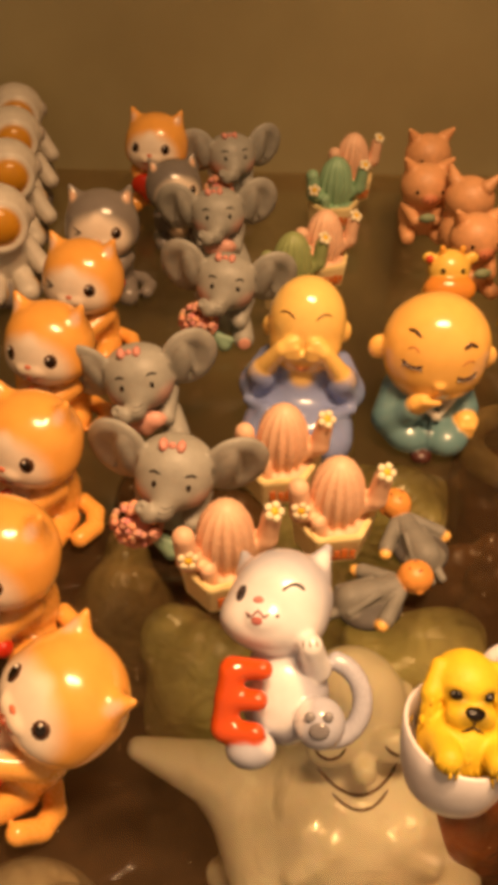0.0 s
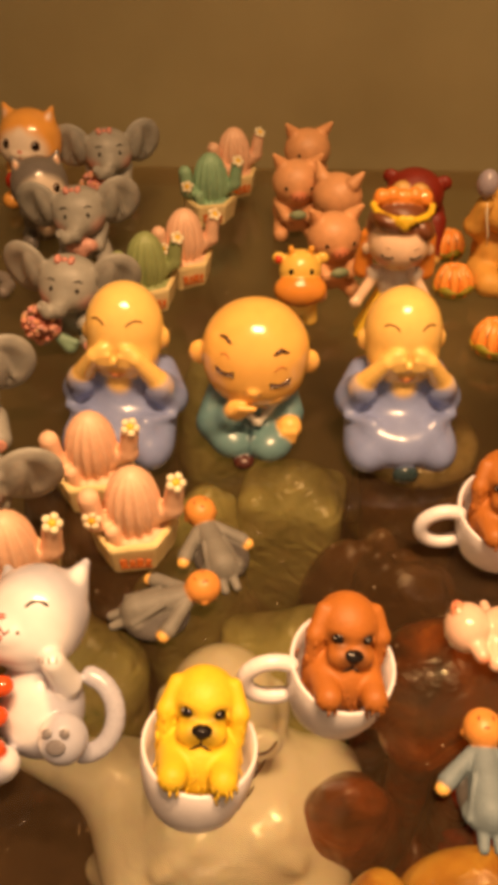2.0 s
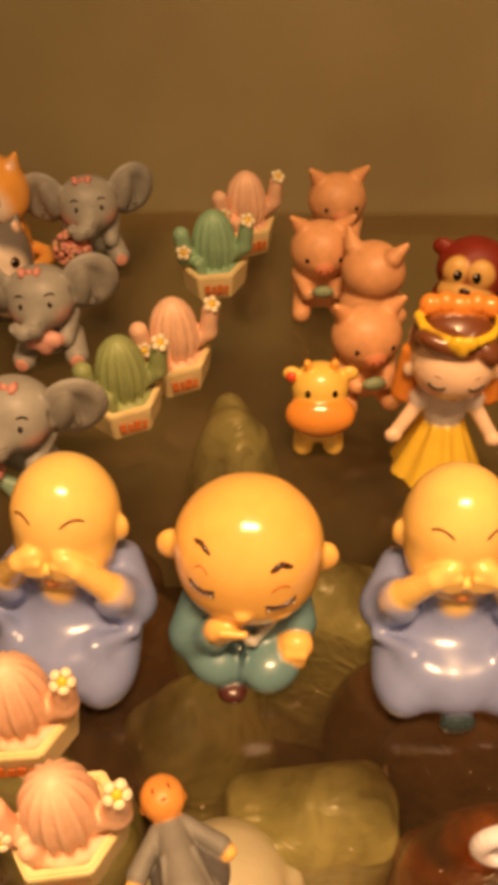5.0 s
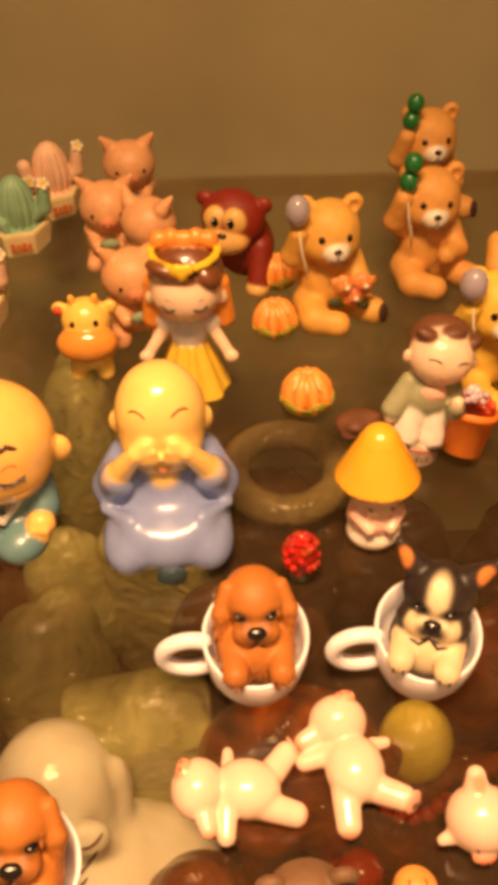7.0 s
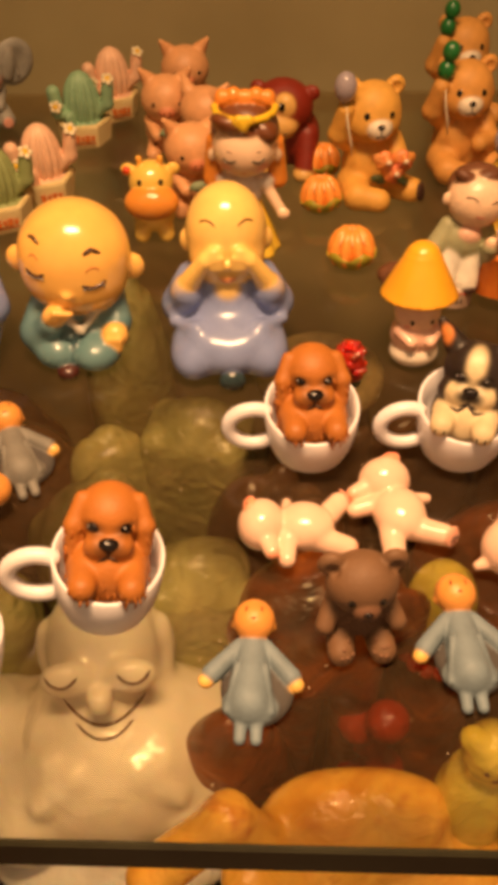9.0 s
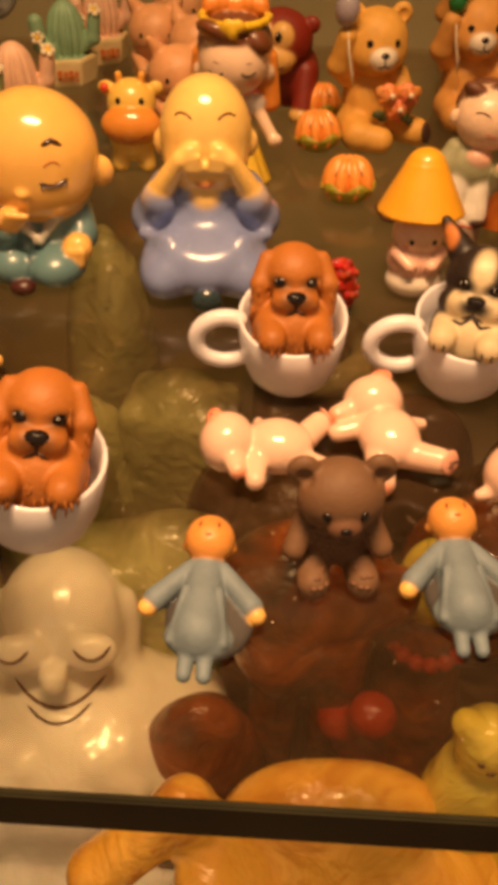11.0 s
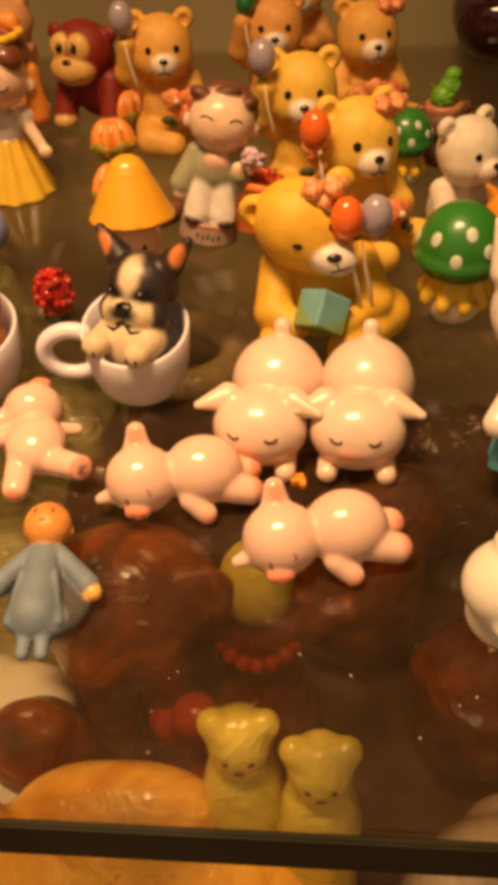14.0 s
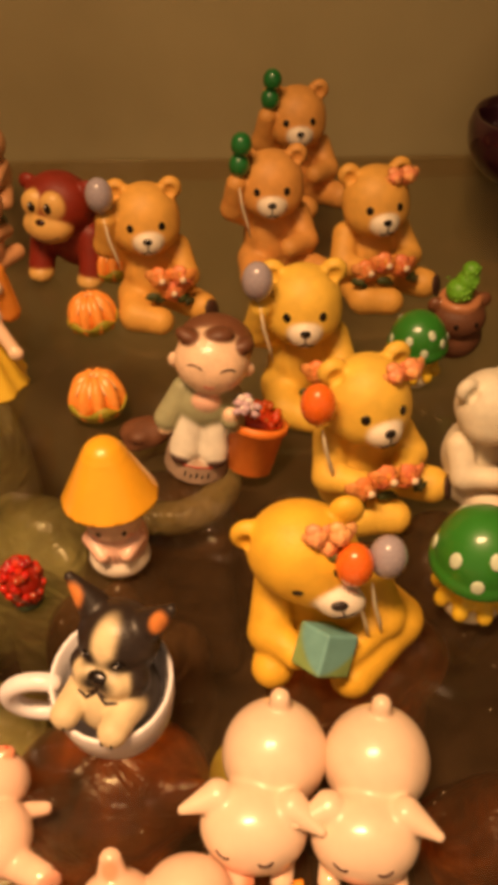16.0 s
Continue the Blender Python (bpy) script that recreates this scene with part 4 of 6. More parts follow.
def princess():
    hair, dress = S(116, 66, 36), S(244, 204, 66)
    c = Clay()
    c.cone(0, 15, 10.2, 4.0, dress, 1.0, wave=(9, 0.5))
    c.ball((0, 0, 17.6), (4.8, 4.0, 5.0), S(240, 230, 222), 0.8)
    both(lambda s: c.ball((s * 5.2, -0.4, 20.4), (2.6, 2.4, 2.4), S(240, 230, 222), 0.5))
    both(lambda s: c.limb((s * 6.0, -0.8, 19), (s * 10.0, -3.4, 13.4), 1.7, 1.5, PALE, 0.4))
    both(lambda s: c.ball((s * 10.8, -4.2, 12.6), (1.9, 1.5, 1.7), PALE, 0.4))
    c.ball((0, -0.6, 30.6), (8.6, 8.2, 8.2), PALE, 0.4, rough=0.25)
    c.ball((0, 2.8, 33.8), (9.3, 7.4, 7.8), hair, 0.4, rough=0.3)
    c.ball((-2.4, -3.6, 37.0), (7.0, 4.6, 2.6), hair, 1.0, (-26, 22, 0), rough=0.3)
    c.ball((5.6, -3.0, 36.0), (3.8, 3.8, 2.8), hair, 1.0, (0, 36, 0), rough=0.3)
    both(lambda s: c.limb((s * 8.6, 2, 31), (s * 9.0, 2.5, 20), 2.0, 2.8, S(240, 150, 56), 0.6, 0.3))
    both(lambda s: c.ball((s * 8.8, -0.5, 28), (1.3, 1.0, 1.7), PALE, 0.4))
    for k in range(8):
        a, b = math.pi * (1.02 + 0.12 * k), math.pi * (1.02 + 0.12 * (k + 1))
        p = [(8.2 * math.cos(t), 9.0 * math.sin(t) + 2.5, 40.2 + 0.4 * math.sin(t)) for t in (a, b)]
        c.limb(p[0], p[1], 0.95, 0.95, YELLOW, 0.3, 0.2)
    both(lambda s: c.ball((s * 1.1, -7.2, 40.2), (1.7, 1.0, 1.6), YELLOW, 0.4))
    c.ball((0, -7.4, 38.9), (1.2, 1.0, 1.6), YELLOW, 0.4)
    for k in range(5):
        c.ball((-6 + 3 * k, 3.0, 42.0 + 0.6 * (k % 2)), (2.2, 2.2, 2.4), S(244, 150, 60), 0.5)
    both(lambda s: c.stroke(arc(s * 2.2, s * 5.6, 30.0, -0.9), 0.26, INK))
    both(lambda s: c.stroke([(s * 3.2, 32.0), (s * 4.6, 32.2)], 0.14, S(130, 80, 50)))
    c.stroke([(-0.7, 26.2), (0, 25.9), (0.7, 26.2)], 0.16, S(220, 120, 90))
    c.paint((5.2, -6.5, 27), (1.9, 2.4, 1.4), S(248, 180, 150), 0.6)
    c.paint((-5.2, -6.5, 27), (1.9, 2.4, 1.4), S(248, 180, 150), 0.6)
    return c.mesh("princess_doll", GLAZED, 0.6)


def ape():
    fur, face = S(136, 40, 22), S(232, 186, 106)
    c = Clay()
    c.ball((2, 3, 11), (9, 8, 10), fur, 1.5, rough=0.45)
    c.ball((0, -1, 21.5), (9.4, 8, 8.4), fur, 1.2, rough=0.45)
    both(lambda s: c.ball((s * 8.6, 0, 26), (2.6, 1.6, 2.4), fur, 0.6, rough=0.45))
    both(lambda s: c.ball((s * 2.7 - 1, -6.6, 23.6), (3.6, 2.6, 4.0), face, 0.8, rough=0.35))
    c.ball((-1, -6.6, 17.8), (7.0, 4.4, 4.8), face, 0.8, rough=0.35)
    both(lambda s: c.limb((s * 7 + 1, -1, 13), (s * 7.6 + 1, -5, 4), 3.6, 3.6, fur, 1.0, 0.45))
    both(lambda s: c.ball((s * 7.4 + 1, -6.4, 2.4), (3.6, 3.6, 2.6), face, 0.4, rough=0.35))
    both(lambda s: c.spot(-1 + s * 2.3, 24.2, 1.1, 1.5, INK))
    both(lambda s: c.spot(-1 + s * 2.3 - 0.4, 24.8, 0.35, 0.4, WHITE, 0.5))
    c.spot(-1, 20.6, 1.5, 0.9, S(60, 30, 20), 0.4)
    c.stroke(arc(-5.2, 3.6, 16.6, -1.3, 8), 0.2, S(90, 50, 30))
    return c.mesh("monkey_figurine", MATTE, 0.62)


def boy_with_flowers():
    coat = S(168, 168, 132)
    c = Clay()
    c.cone(0, 5.2, 7.6, 7.2, S(176, 150, 130), 0.6)
    both(lambda s: c.ball((s * 4.0, -4.6, 6.0), (2.2, 2.8, 1.3), S(70, 42, 34), 0.3))
    both(lambda s: c.limb((s * 3.2, -3.0, 7.4), (s * 2.2, -0.8, 16), 3.6, 3.2, S(242, 236, 222), 1.0))
    c.ball((0, 0.5, 18), (6.8, 5.6, 6.2), coat, 1.0, rough=0.45)
    both(lambda s: c.limb((s * 5.2, 0, 21), (s * 8.0, -1.5, 13.5), 2.6, 2.9, coat, 0.8, 0.45))
    c.limb((8.0, -2.0, 14.5), (5.6, -6.4, 19.0), 2.6, 2.2, coat, 0.6, 0.45)
    c.ball((5.4, -7.0, 20.6), (1.7, 1.6, 1.7), PALE, 0.3)
    c.ball((-8.2, -2.4, 11.4), (1.7, 1.6, 1.7), PALE, 0.3)
    c.ball((0, -3.2, 20.6), (3.2, 2.2, 2.4), S(244, 196, 172), 0.6)
    c.ball((0, -0.5, 29.5), (7.9, 7.2, 7.4), PALE, 0.4, rough=0.2)
    c.ball((0.5, 3.4, 31.4), (8.2, 6.2, 6.4), S(116, 72, 46), 0.4, rough=0.45)
    for x, w, r in ((-4.6, 4.0, 24), (0.6, 3.4, -14), (5.4, 3.2, -34)):
        c.ball((x, -1.2, 36.0 - 0.12 * x * x * 0.6), (w, 2.8, 1.9), S(108, 66, 42), 0.5, (-20, r, 0), rough=0.45)
    both(lambda s: c.ball((s * 8.0, -0.5, 28.4), (1.3, 1.0, 1.8), PALE, 0.3))
    rnd = random.Random(7)
    for k in range(16):
        c.lump((8.4 + rnd.uniform(-2.2, 2.2), -7.6 + rnd.uniform(-1.5, 1.5), 23.2 + rnd.uniform(-2.2, 2.4)), (1.2, 1.0, 0.8), S(206, 176, 190) if k % 3 else S(240, 226, 220), (rnd.uniform(-1, 1), -1, rnd.uniform(-1, 1)), 0.5, (6, 4))
    both(lambda s: c.stroke(arc(s * 1.8, s * 5.0, 31.0, 0.6), 0.2, S(70, 40, 30)))
    c.stroke(arc(-1.2, 1.2, 27.2, -0.4), 0.16, S(200, 100, 80))
    for k in range(5):
        c.stroke([(-2.6 + 1.3 * k, 1.8), (-2.4 + 1.3 * k, 3.4 - 0.5 * (k % 2))], 0.28, INK)
    c.stroke([(-6.2, 4.6), (0, 4.9), (6.2, 4.6)], 0.25, S(180, 60, 40))
    return c.mesh("boy_doll", MATTE, 0.55)


def mushroom_child():
    c = Clay()
    c.ball((0, 0, 3.4), (5.8, 5.4, 3.6), S(240, 228, 212), 0.8)
    c.ball((0, 0, 8.0), (5.9, 5.4, 5.2), S(246, 198, 176), 0.5)
    c.ball((0, -0.4, 13.6), (5.4, 5.2, 4.6), PALE, 0.4, rough=0.2)
    both(lambda s: c.limb((s * 4.6, -2.5, 10), (s * 2.2, -5.4, 8), 1.4, 1.2, S(246, 198, 176), 0.4))
    hat = S(244, 178, 44)
    c.cone(17.8, 27.6, 9.0, 4.0, hat, 1.2, rough=0.28)
    c.ball((0, 0, 27.0), (3.9, 3.9, 3.4), hat, 0.6, rough=0.28)
    both(lambda s: c.spot(s * 2.3, 13.0, 0.5, 0.65, INK))
    both(lambda s: c.spot(s * 3.2, 11.7, 0.8, 0.4, S(246, 160, 140), 0.15))
    c.stroke([(0, 9.6), (0, 5.2)], 0.14, S(210, 140, 120))
    return c.mesh("mushroom_hat_doll", GLAZED, 0.5)


def astronaut():
    w = S(222, 214, 200)
    c = Clay()
    c.ball((0, 1, 4.4), (9.4, 8.4, 4.8), S(120, 112, 108), 0.6, rough=0.6)
    c.ball((0, 1, 13.5), (6.6, 5.8, 7), w, 1.0, rough=0.4)
    c.ball((0, 0, 25.2), (8.4, 7.8, 8.2), w, 0.7, rough=0.35)
    c.ring((0, -5.6, 25), 5.8, 1.2, w, 0.5, (78, 0, 0), 0.35)
    c.ball((0, -4.4, 25), (5.7, 4.6, 5.7), GOLD, 0.1, rough=0.12)
    c.slab((0, 7.5, 15), (4.6, 2.4, 5.0), 1.2, w, 0.5)
    both(lambda s: c.limb((s * 5.6, 0, 17), (s * 9.2, -3.5, 11.5), 2.7, 2.4, w, 0.7, 0.4))
    both(lambda s: c.limb((s * 3.4, -2, 9.4), (s * 4.4, -8, 7.0), 3.0, 2.8, w, 0.7, 0.4))
    both(lambda s: c.ball((s * 8.2, 0, 25), (1.3, 2.2, 2.2), S(180, 170, 160), 0.4))
    both(lambda s: c.ring((s * 4.3, -6.4, 7.4), 2.8, 0.5, S(196, 150, 70), 0.3, (70, 0, 0)))
    return c.mesh("astronaut_figurine", MATTE, 0.62)


def cat_in_dress():
    c = Clay()
    dress = S(84, 178, 196)
    c.cone(2, 17, 11.0, 6.5, dress, 2.0, wave=(10, 0.5))
    c.ball((0, 0, 26), (11, 9.6, 9.6), S(240, 232, 216), 1.0, rough=0.2)
    both(lambda s: c.limb((s * 7.6, 0.5, 32.6), (s * 9.4, 1, 39), 3.8, 1.2, S(240, 232, 216), 1.0, 0.2))
    both(lambda s: c.paint((s * 8.6, -2.6, 35), (2.2, 2.4, 3.0), S(236, 160, 90), 0.3))
    both(lambda s: c.limb((s * 7, -2, 15), (s * 11.4, -4.4, 10.5), 2.6, 2.2, S(240, 232, 216), 0.6, 0.2))
    both(lambda s: c.limb((s * 4, -3, 3), (s * 4.4, -6, 2), 2.8, 2.4, S(240, 232, 216), 0.6, 0.2))
    both(lambda s: c.stroke([(s * 2.4, 26.6), (s * 4.6, 27.6), (s * 6.4, 28.2)], 0.34, INK))
    c.paint((4.2, -8.6, 25.0), (3.2, 3, 1.6), S(238, 176, 110), 0.4, (0, -25, 0))
    c.spot(0, 24.2, 0.8, 0.6, S(220, 120, 100))
    return c.mesh("cat_figurine", GLAZED, 0.62)


def white_creature():
    w = S(240, 232, 212)
    c = Clay()
    c.ball((0, 1, 5.4), (6.9, 6.4, 5.4), w, 1.0, rough=0.3)
    c.ball((0, 0, 13.0), (8.6, 7.6, 6.8), w, 0.5, rough=0.3)
    c.ball((0, -6.2, 10.4), (5.0, 2.6, 2.6), w, 1.6, rough=0.3)
    both(lambda s: c.ball((s * 2.1, 2.0, 19.0), (2.0, 3.4, 1.8), w, 0.5, rough=0.3))
    both(lambda s: c.spot(s * 3.4, 13.0, 0.7, 0.7, S(60, 50, 44)))
    return c.mesh("rabbit_figurine", GLAZED, 0.55)


def egg_toy():
    c = Clay().ball((0, 0, 8), (8, 8, 8), S(178, 160, 180), 0.5, rough=0.3)
    c.ball((0, -1, 2.4), (6, 6, 2.4), S(168, 150, 172), 0.8, rough=0.3)
    return c.mesh("lilac_ball_figurine", GLAZED, 0.7)


def puppy(fur, patch=None, pale=None):
    c = Clay()
    dark = tuple(v * 0.4 for v in fur)
    c.ball((0, -0.6, 11.4), (7.2, 6.8, 7.0), fur, 1.2, rough=0.5)
    both(lambda s: c.limb((s * 4.0, -3.2, 13.0), (s * 4.0, -8.6, 12.8), 2.6, 2.3, pale or fur, 0.6, 0.5))
    if patch:
        c.ball((0, 2.0, 20.8), (6.5, 5.8, 5.7), fur, 1.0, rough=0.35)
        both(lambda s: c.ball((s * 2.0, -3.4, 17.6), (2.7, 2.6, 2.5), pale, 0.9, rough=0.4))
        both(lambda s: c.ball((s * 4.2, -1.6, 17.0), (2.4, 2.4, 2.6), fur, 1.2, rough=0.4))
        both(lambda s: c.limb((s * 5.0, 3.2, 24.8), (s * 8.4, 3.2, 29.2), 2.5, 0.9, fur, 0.8, 0.4))
        both(lambda s: c.paint((s * 7.2, 1.4, 27.2), (1.6, 1.5, 2.3), S(226, 140, 70), 0.3))
        c.paint((0, -3, 24.2), (1.9, 4.4, 4.4), pale, 0.4)
        c.paint((0, -5, 17.0), (3.6, 3.6, 2.6), pale, 0.35)
        c.paint((0, -5.2, 12.4), (4.8, 3.8, 4.4), pale, 0.4)
        c.stroke([(-3.4, 15.4), (-1.6, 15.2), (0, 16.6), (1.6, 15.2), (3.4, 15.4)], 0.32, S(40, 26, 20))
    else:
        c.ball((0, 2.2, 20.6), (5.7, 5.8, 5.2), fur, 1.0, rough=0.5)
        both(lambda s: c.ball((s * 1.7, -3.4, 17.8), (2.4, 2.7, 2.3), fur, 0.9, rough=0.5))
        both(lambda s: c.limb((s * 4.7, 2.0, 23.2), (s * 5.9, -0.2, 19.4), 1.4, 1.7, fur, 0.7, 0.5))
        both(lambda s: c.limb((s * 5.9, -0.2, 19.4), (s * 5.9, -1.0, 15.0), 1.7, 1.3, fur, 0.5, 0.5))
    if not patch:
        rnd = random.Random(2)
        pts = [(rnd.uniform(-7.5, 7.5), -40, rnd.uniform(8, 26)) for k in range(130)]
        pts = [p for p in pts if abs(p[0]) > 3.4 or p[2] < 15.5 or p[2] > 23]
        skin_p, skin_n = c.surface(pts)
        for p, n, base in zip(skin_p, skin_n, c.colour(skin_p)):
            if p[1] < 4:
                q = p + np.array((0.25 * np.sign(p[0]) + rnd.uniform(-0.3, 0.3), 0, -rnd.uniform(1.2, 2.4)))
                tube(c, [p - 0.05 * n, (p + q) / 2 + 0.1 * n, q - 0.1 * n], rnd.uniform(0.16, 0.28), tuple(np.clip(base[:3] * rnd.uniform(0.72, 1.2), 0, 1)), 0.55, 5)
    ez = 20.8 if not patch else 21.0
    both(lambda s: c.paint((s * 2.7, -3.0, ez), (1.9, 2.6, 1.2), dark, 0.5))
    both(lambda s: c.spot(s * 2.7, ez, 1.15, 0.95, S(24, 16, 12), 0.5, rough=0.06))
    both(lambda s: c.spot(s * 2.7 - 0.35, ez + 0.35, 0.2, 0.2, WHITE, 0.6))
    c.paint((0, -6, 18.4), (2.6, 2.2, 1.6), dark, 0.5)
    c.spot(0, 19.0, 2.0, 1.2, S(26, 18, 14), 0.8, rough=0.14)
    c.stroke([(0, 18.0), (0, 16.9), (-1.8, 16.0)], 0.28, S(40, 22, 14))
    c.stroke([(0, 16.9), (1.8, 16.0)], 0.28, S(40, 22, 14))
    both(lambda s: [c.spot(s * 4.0 + d, 12.2, 0.2, 0.8, dark) for d in (-0.8, 0.8)])
    return c.mesh("puppy_figurine", MATTE, 0.5)


# ---- made things with parts: cups, cactus pots, tangerines, toadstools ----
def lathe(name, profile, mat, n=28, squash=1.0):
    """A turned form from (radius, height) in millimetres."""
    bm = bmesh.new()
    rings = []
    for r, z in profile:
        rings.append([bm.verts.new((0.001 * r * math.cos(2 * math.pi * i / n), 0.001 * squash * r * math.sin(2 * math.pi * i / n), 0.001 * z)) for i in range(n)])
    for a, b in zip(rings, rings[1:]):
        for i in range(n):
            bm.faces.new((a[i], a[(i + 1) % n], b[(i + 1) % n], b[i]))
    bm.faces.new(list(reversed(rings[0])))
    bm.faces.new(rings[-1])
    return mesh_from(name, bm, mat)


def solid(name, c0, c1, rough, coat=0.0, bump=0.1, scale=300.0):
    m = plain(name, c0, c1, rough, scale, bump)
    m.node_tree.nodes["Principled BSDF"].inputs["Coat Weight"].default_value = coat
    return m


CUP_WHITE = solid("white_glazed_cup", S(226, 222, 228), S(238, 234, 240), 0.35, 0.2, 0.04)
POT_CREAM = solid("cream_resin_pot", S(228, 206, 148), S(240, 222, 168), 0.4, 0.1)
INK_ORANGE = solid("orange_brown_lettering", S(180, 90, 30), S(200, 110, 40), 0.5)
PEEL = solid("green_tangerine_peel", S(140, 146, 44), S(186, 160, 54), 0.35, 0.2, 0.5, 700.0)
PULP = solid("orange_tangerine_flesh", S(246, 146, 52), S(252, 172, 84), 0.3, 0.4, 0.4, 500.0)
PITH = solid("pale_pith", S(246, 214, 160), S(250, 226, 180), 0.5)
TERRACOTTA = solid("orange_clay_pot", S(228, 122, 40), S(240, 140, 52), 0.5)
PURPLE_GLAZE = solid("dark_purple_glaze", S(44, 16, 26), S(64, 26, 36), 0.12, 0.8)


def empty(name, label, category, group=""):
    e = new(name)
    e.empty_display_size = 0.005
    return tagged(e, label, category, group)


def cup_meshes():
    prof = [(5.2, 0.0), (6.0, 0.4), (8.2, 2.6), (9.6, 6.0), (10.3, 10.0), (10.5, 14.2), (10.2, 14.7), (9.7, 14.3), (9.4, 10.0), (8.6, 6.4), (6.0, 4.0), (0.3, 3.6)]
    prof = [(0.92 * r, z) for r, z in prof]
    body = lathe("cup", prof, CUP_WHITE, 32)
    for v in body.vertices:
        v.co.z += 0.26 * v.co.y * min(1.0, v.co.z / 0.014) ** 1.5
    c = Clay()
    for k in range(16):
        a, b = radians(62 + 14.75 * k), radians(62 + 14.75 * (k + 1))
        p = [(-11.8 + 5.2 * math.cos(t), 0, 9.2 + 4.5 * math.sin(t)) for t in (a, b)]
        c.limb(p[0], p[1], 1.5, 1.5, WHITE, 0.05)
    h = c.mesh("handle", GLAZED, 0.5)
    h.materials.clear()
    h.materials.append(CUP_WHITE)
    return body, h


CUP, HANDLE = cup_meshes()


def puppy_cup(fur, label, x, y, rz, rx=0, ry=0, patch=None, pale=None, handle=True, s=1.0, face=0):
    e = empty("puppy_teacup", label, "figurine", "puppies in teacups")
    cup = part("cup", CUP, e, "plain white teacup")
    if handle:
        part("handle", HANDLE, cup)
    part("puppy", puppy(fur, patch, pale), e, "", pose(0, -0.0012, 0.0004, -8, 0, face))
    return put(e, x, y, 0, rz, rx, ry, s)


def hex_pot():
    bm = bmesh.new()
    rings = []
    for r, z in ((8.6, 0), (8.8, 0.5), (9.9, 7.6), (9.6, 8.2), (8.2, 8.2), (7.8, 6.4)):
        rings.append([bm.verts.new((0.001 * r * math.cos(math.pi * (i + 0.5) / 3.0), 0.00088 * r * math.sin(math.pi * (i + 0.5) / 3.0), 0.001 * z)) for i in range(6)])
    for a, b in zip(rings, rings[1:]):
        for i in range(6):
            bm.faces.new((a[i], a[(i + 1) % 6], b[(i + 1) % 6], b[i]))
    bm.faces.new(list(reversed(rings[0])))
    bm.faces.new(rings[-1])
    bmesh.ops.rotate(bm, verts=bm.verts, cent=(0, 0, 0), matrix=Matrix.Rotation(radians(30), 3, "Z"))
    bmesh.ops.bevel(bm, geom=bm.edges[:], offset=0.0003, segments=2, affect="EDGES")
    return mesh_from("pot", bm, POT_CREAM, False)


def flower_mesh():
    c = Clay().ball((0, 0, 0.2), (0.9, 0.9, 0.6), YELLOW, 0.2)
    for k in range(5):
        a = 2 * math.pi * k / 5
        c.lump((1.45 * math.cos(a), 1.45 * math.sin(a), 0.2), (0.95, 0.85, 0.45), S(250, 236, 200), (0.4 * math.cos(a), 0.4 * math.sin(a), 1), 0.5, (8, 5))
    return c.mesh("flower", MATTE, 0.3)


def cactus_mesh(col):
    c = Clay()

    def ribbed(p, ctr=np.array((0, 0, 13.4)), r=np.array((5.6, 5.4, 10.2)), n=14):
        q = p - ctr
        w = 1 + 0.08 * np.cos(n * np.arctan2(q[:, 1], q[:, 0]))
        q = q / np.stack([w, w, np.ones(len(w))], 1)
        k0 = np.sqrt(((q / r) ** 2).sum(1)) + 1e-6
        k1 = np.sqrt(((q / r ** 2) ** 2).sum(1)) + 1e-6
        return k0 * (k0 - 1) / k1 * 0.8
    c.add(ribbed, col, 0.5, (-6.2, -6, 3.5), (6.2, 6, 25.6), 0.42)
    c.ball((0, 0, 6.8), (7.4, 6.2, 1.6), col, 1.0, rough=0.45)
    c.limb((-5, -1.2, 9.6), (-8.0, -2, 11.4), 2.0, 2.3, col, 0.8, 0.42)
    c.limb((-8.0, -2, 11.4), (-8.8, -2, 18.0), 2.3, 2.2, col, 0.8, 0.42)
    c.limb((5, -0.6, 10.4), (8.2, -1.2, 13.0), 1.9, 2.2, col, 0.8, 0.42)
    c.limb((8.2, -1.2, 13.0), (9.0, -1.4, 19.0), 2.2, 2.0, col, 0.8, 0.42)
    c.limb((-4.0, -4.4, 7.4), (-4.6, -4.6, 10.4), 1.7, 1.6, col, 0.8, 0.42)
    return c.mesh("cactus", MATTE, 0.45)


POT, FLOWER = hex_pot(), flower_mesh()
CACTI = {k: cactus_mesh(v) for k, v in (("pink", CACTUS), ("sage", S(158, 170, 112)), ("mint", MINT))}


def bar_mesh(name, w, h, mat):
    bm = bmesh.new()
    bmesh.ops.create_cube(bm, size=1)
    bmesh.ops.scale(bm, vec=(w * 0.001, 0.0004, h * 0.001), verts=bm.verts)
    bmesh.ops.bevel(bm, geom=bm.edges[:], offset=0.00012, segments=1, affect="EDGES")
    return mesh_from(name, bm, mat, False)


BARS = [bar_mesh("lettering_bar", 1.5, 2.2, INK_ORANGE), bar_mesh("lettering_bar", 1.2, 1.6, INK_ORANGE), bar_mesh("lettering_line", 6.6, 0.5, INK_ORANGE)]


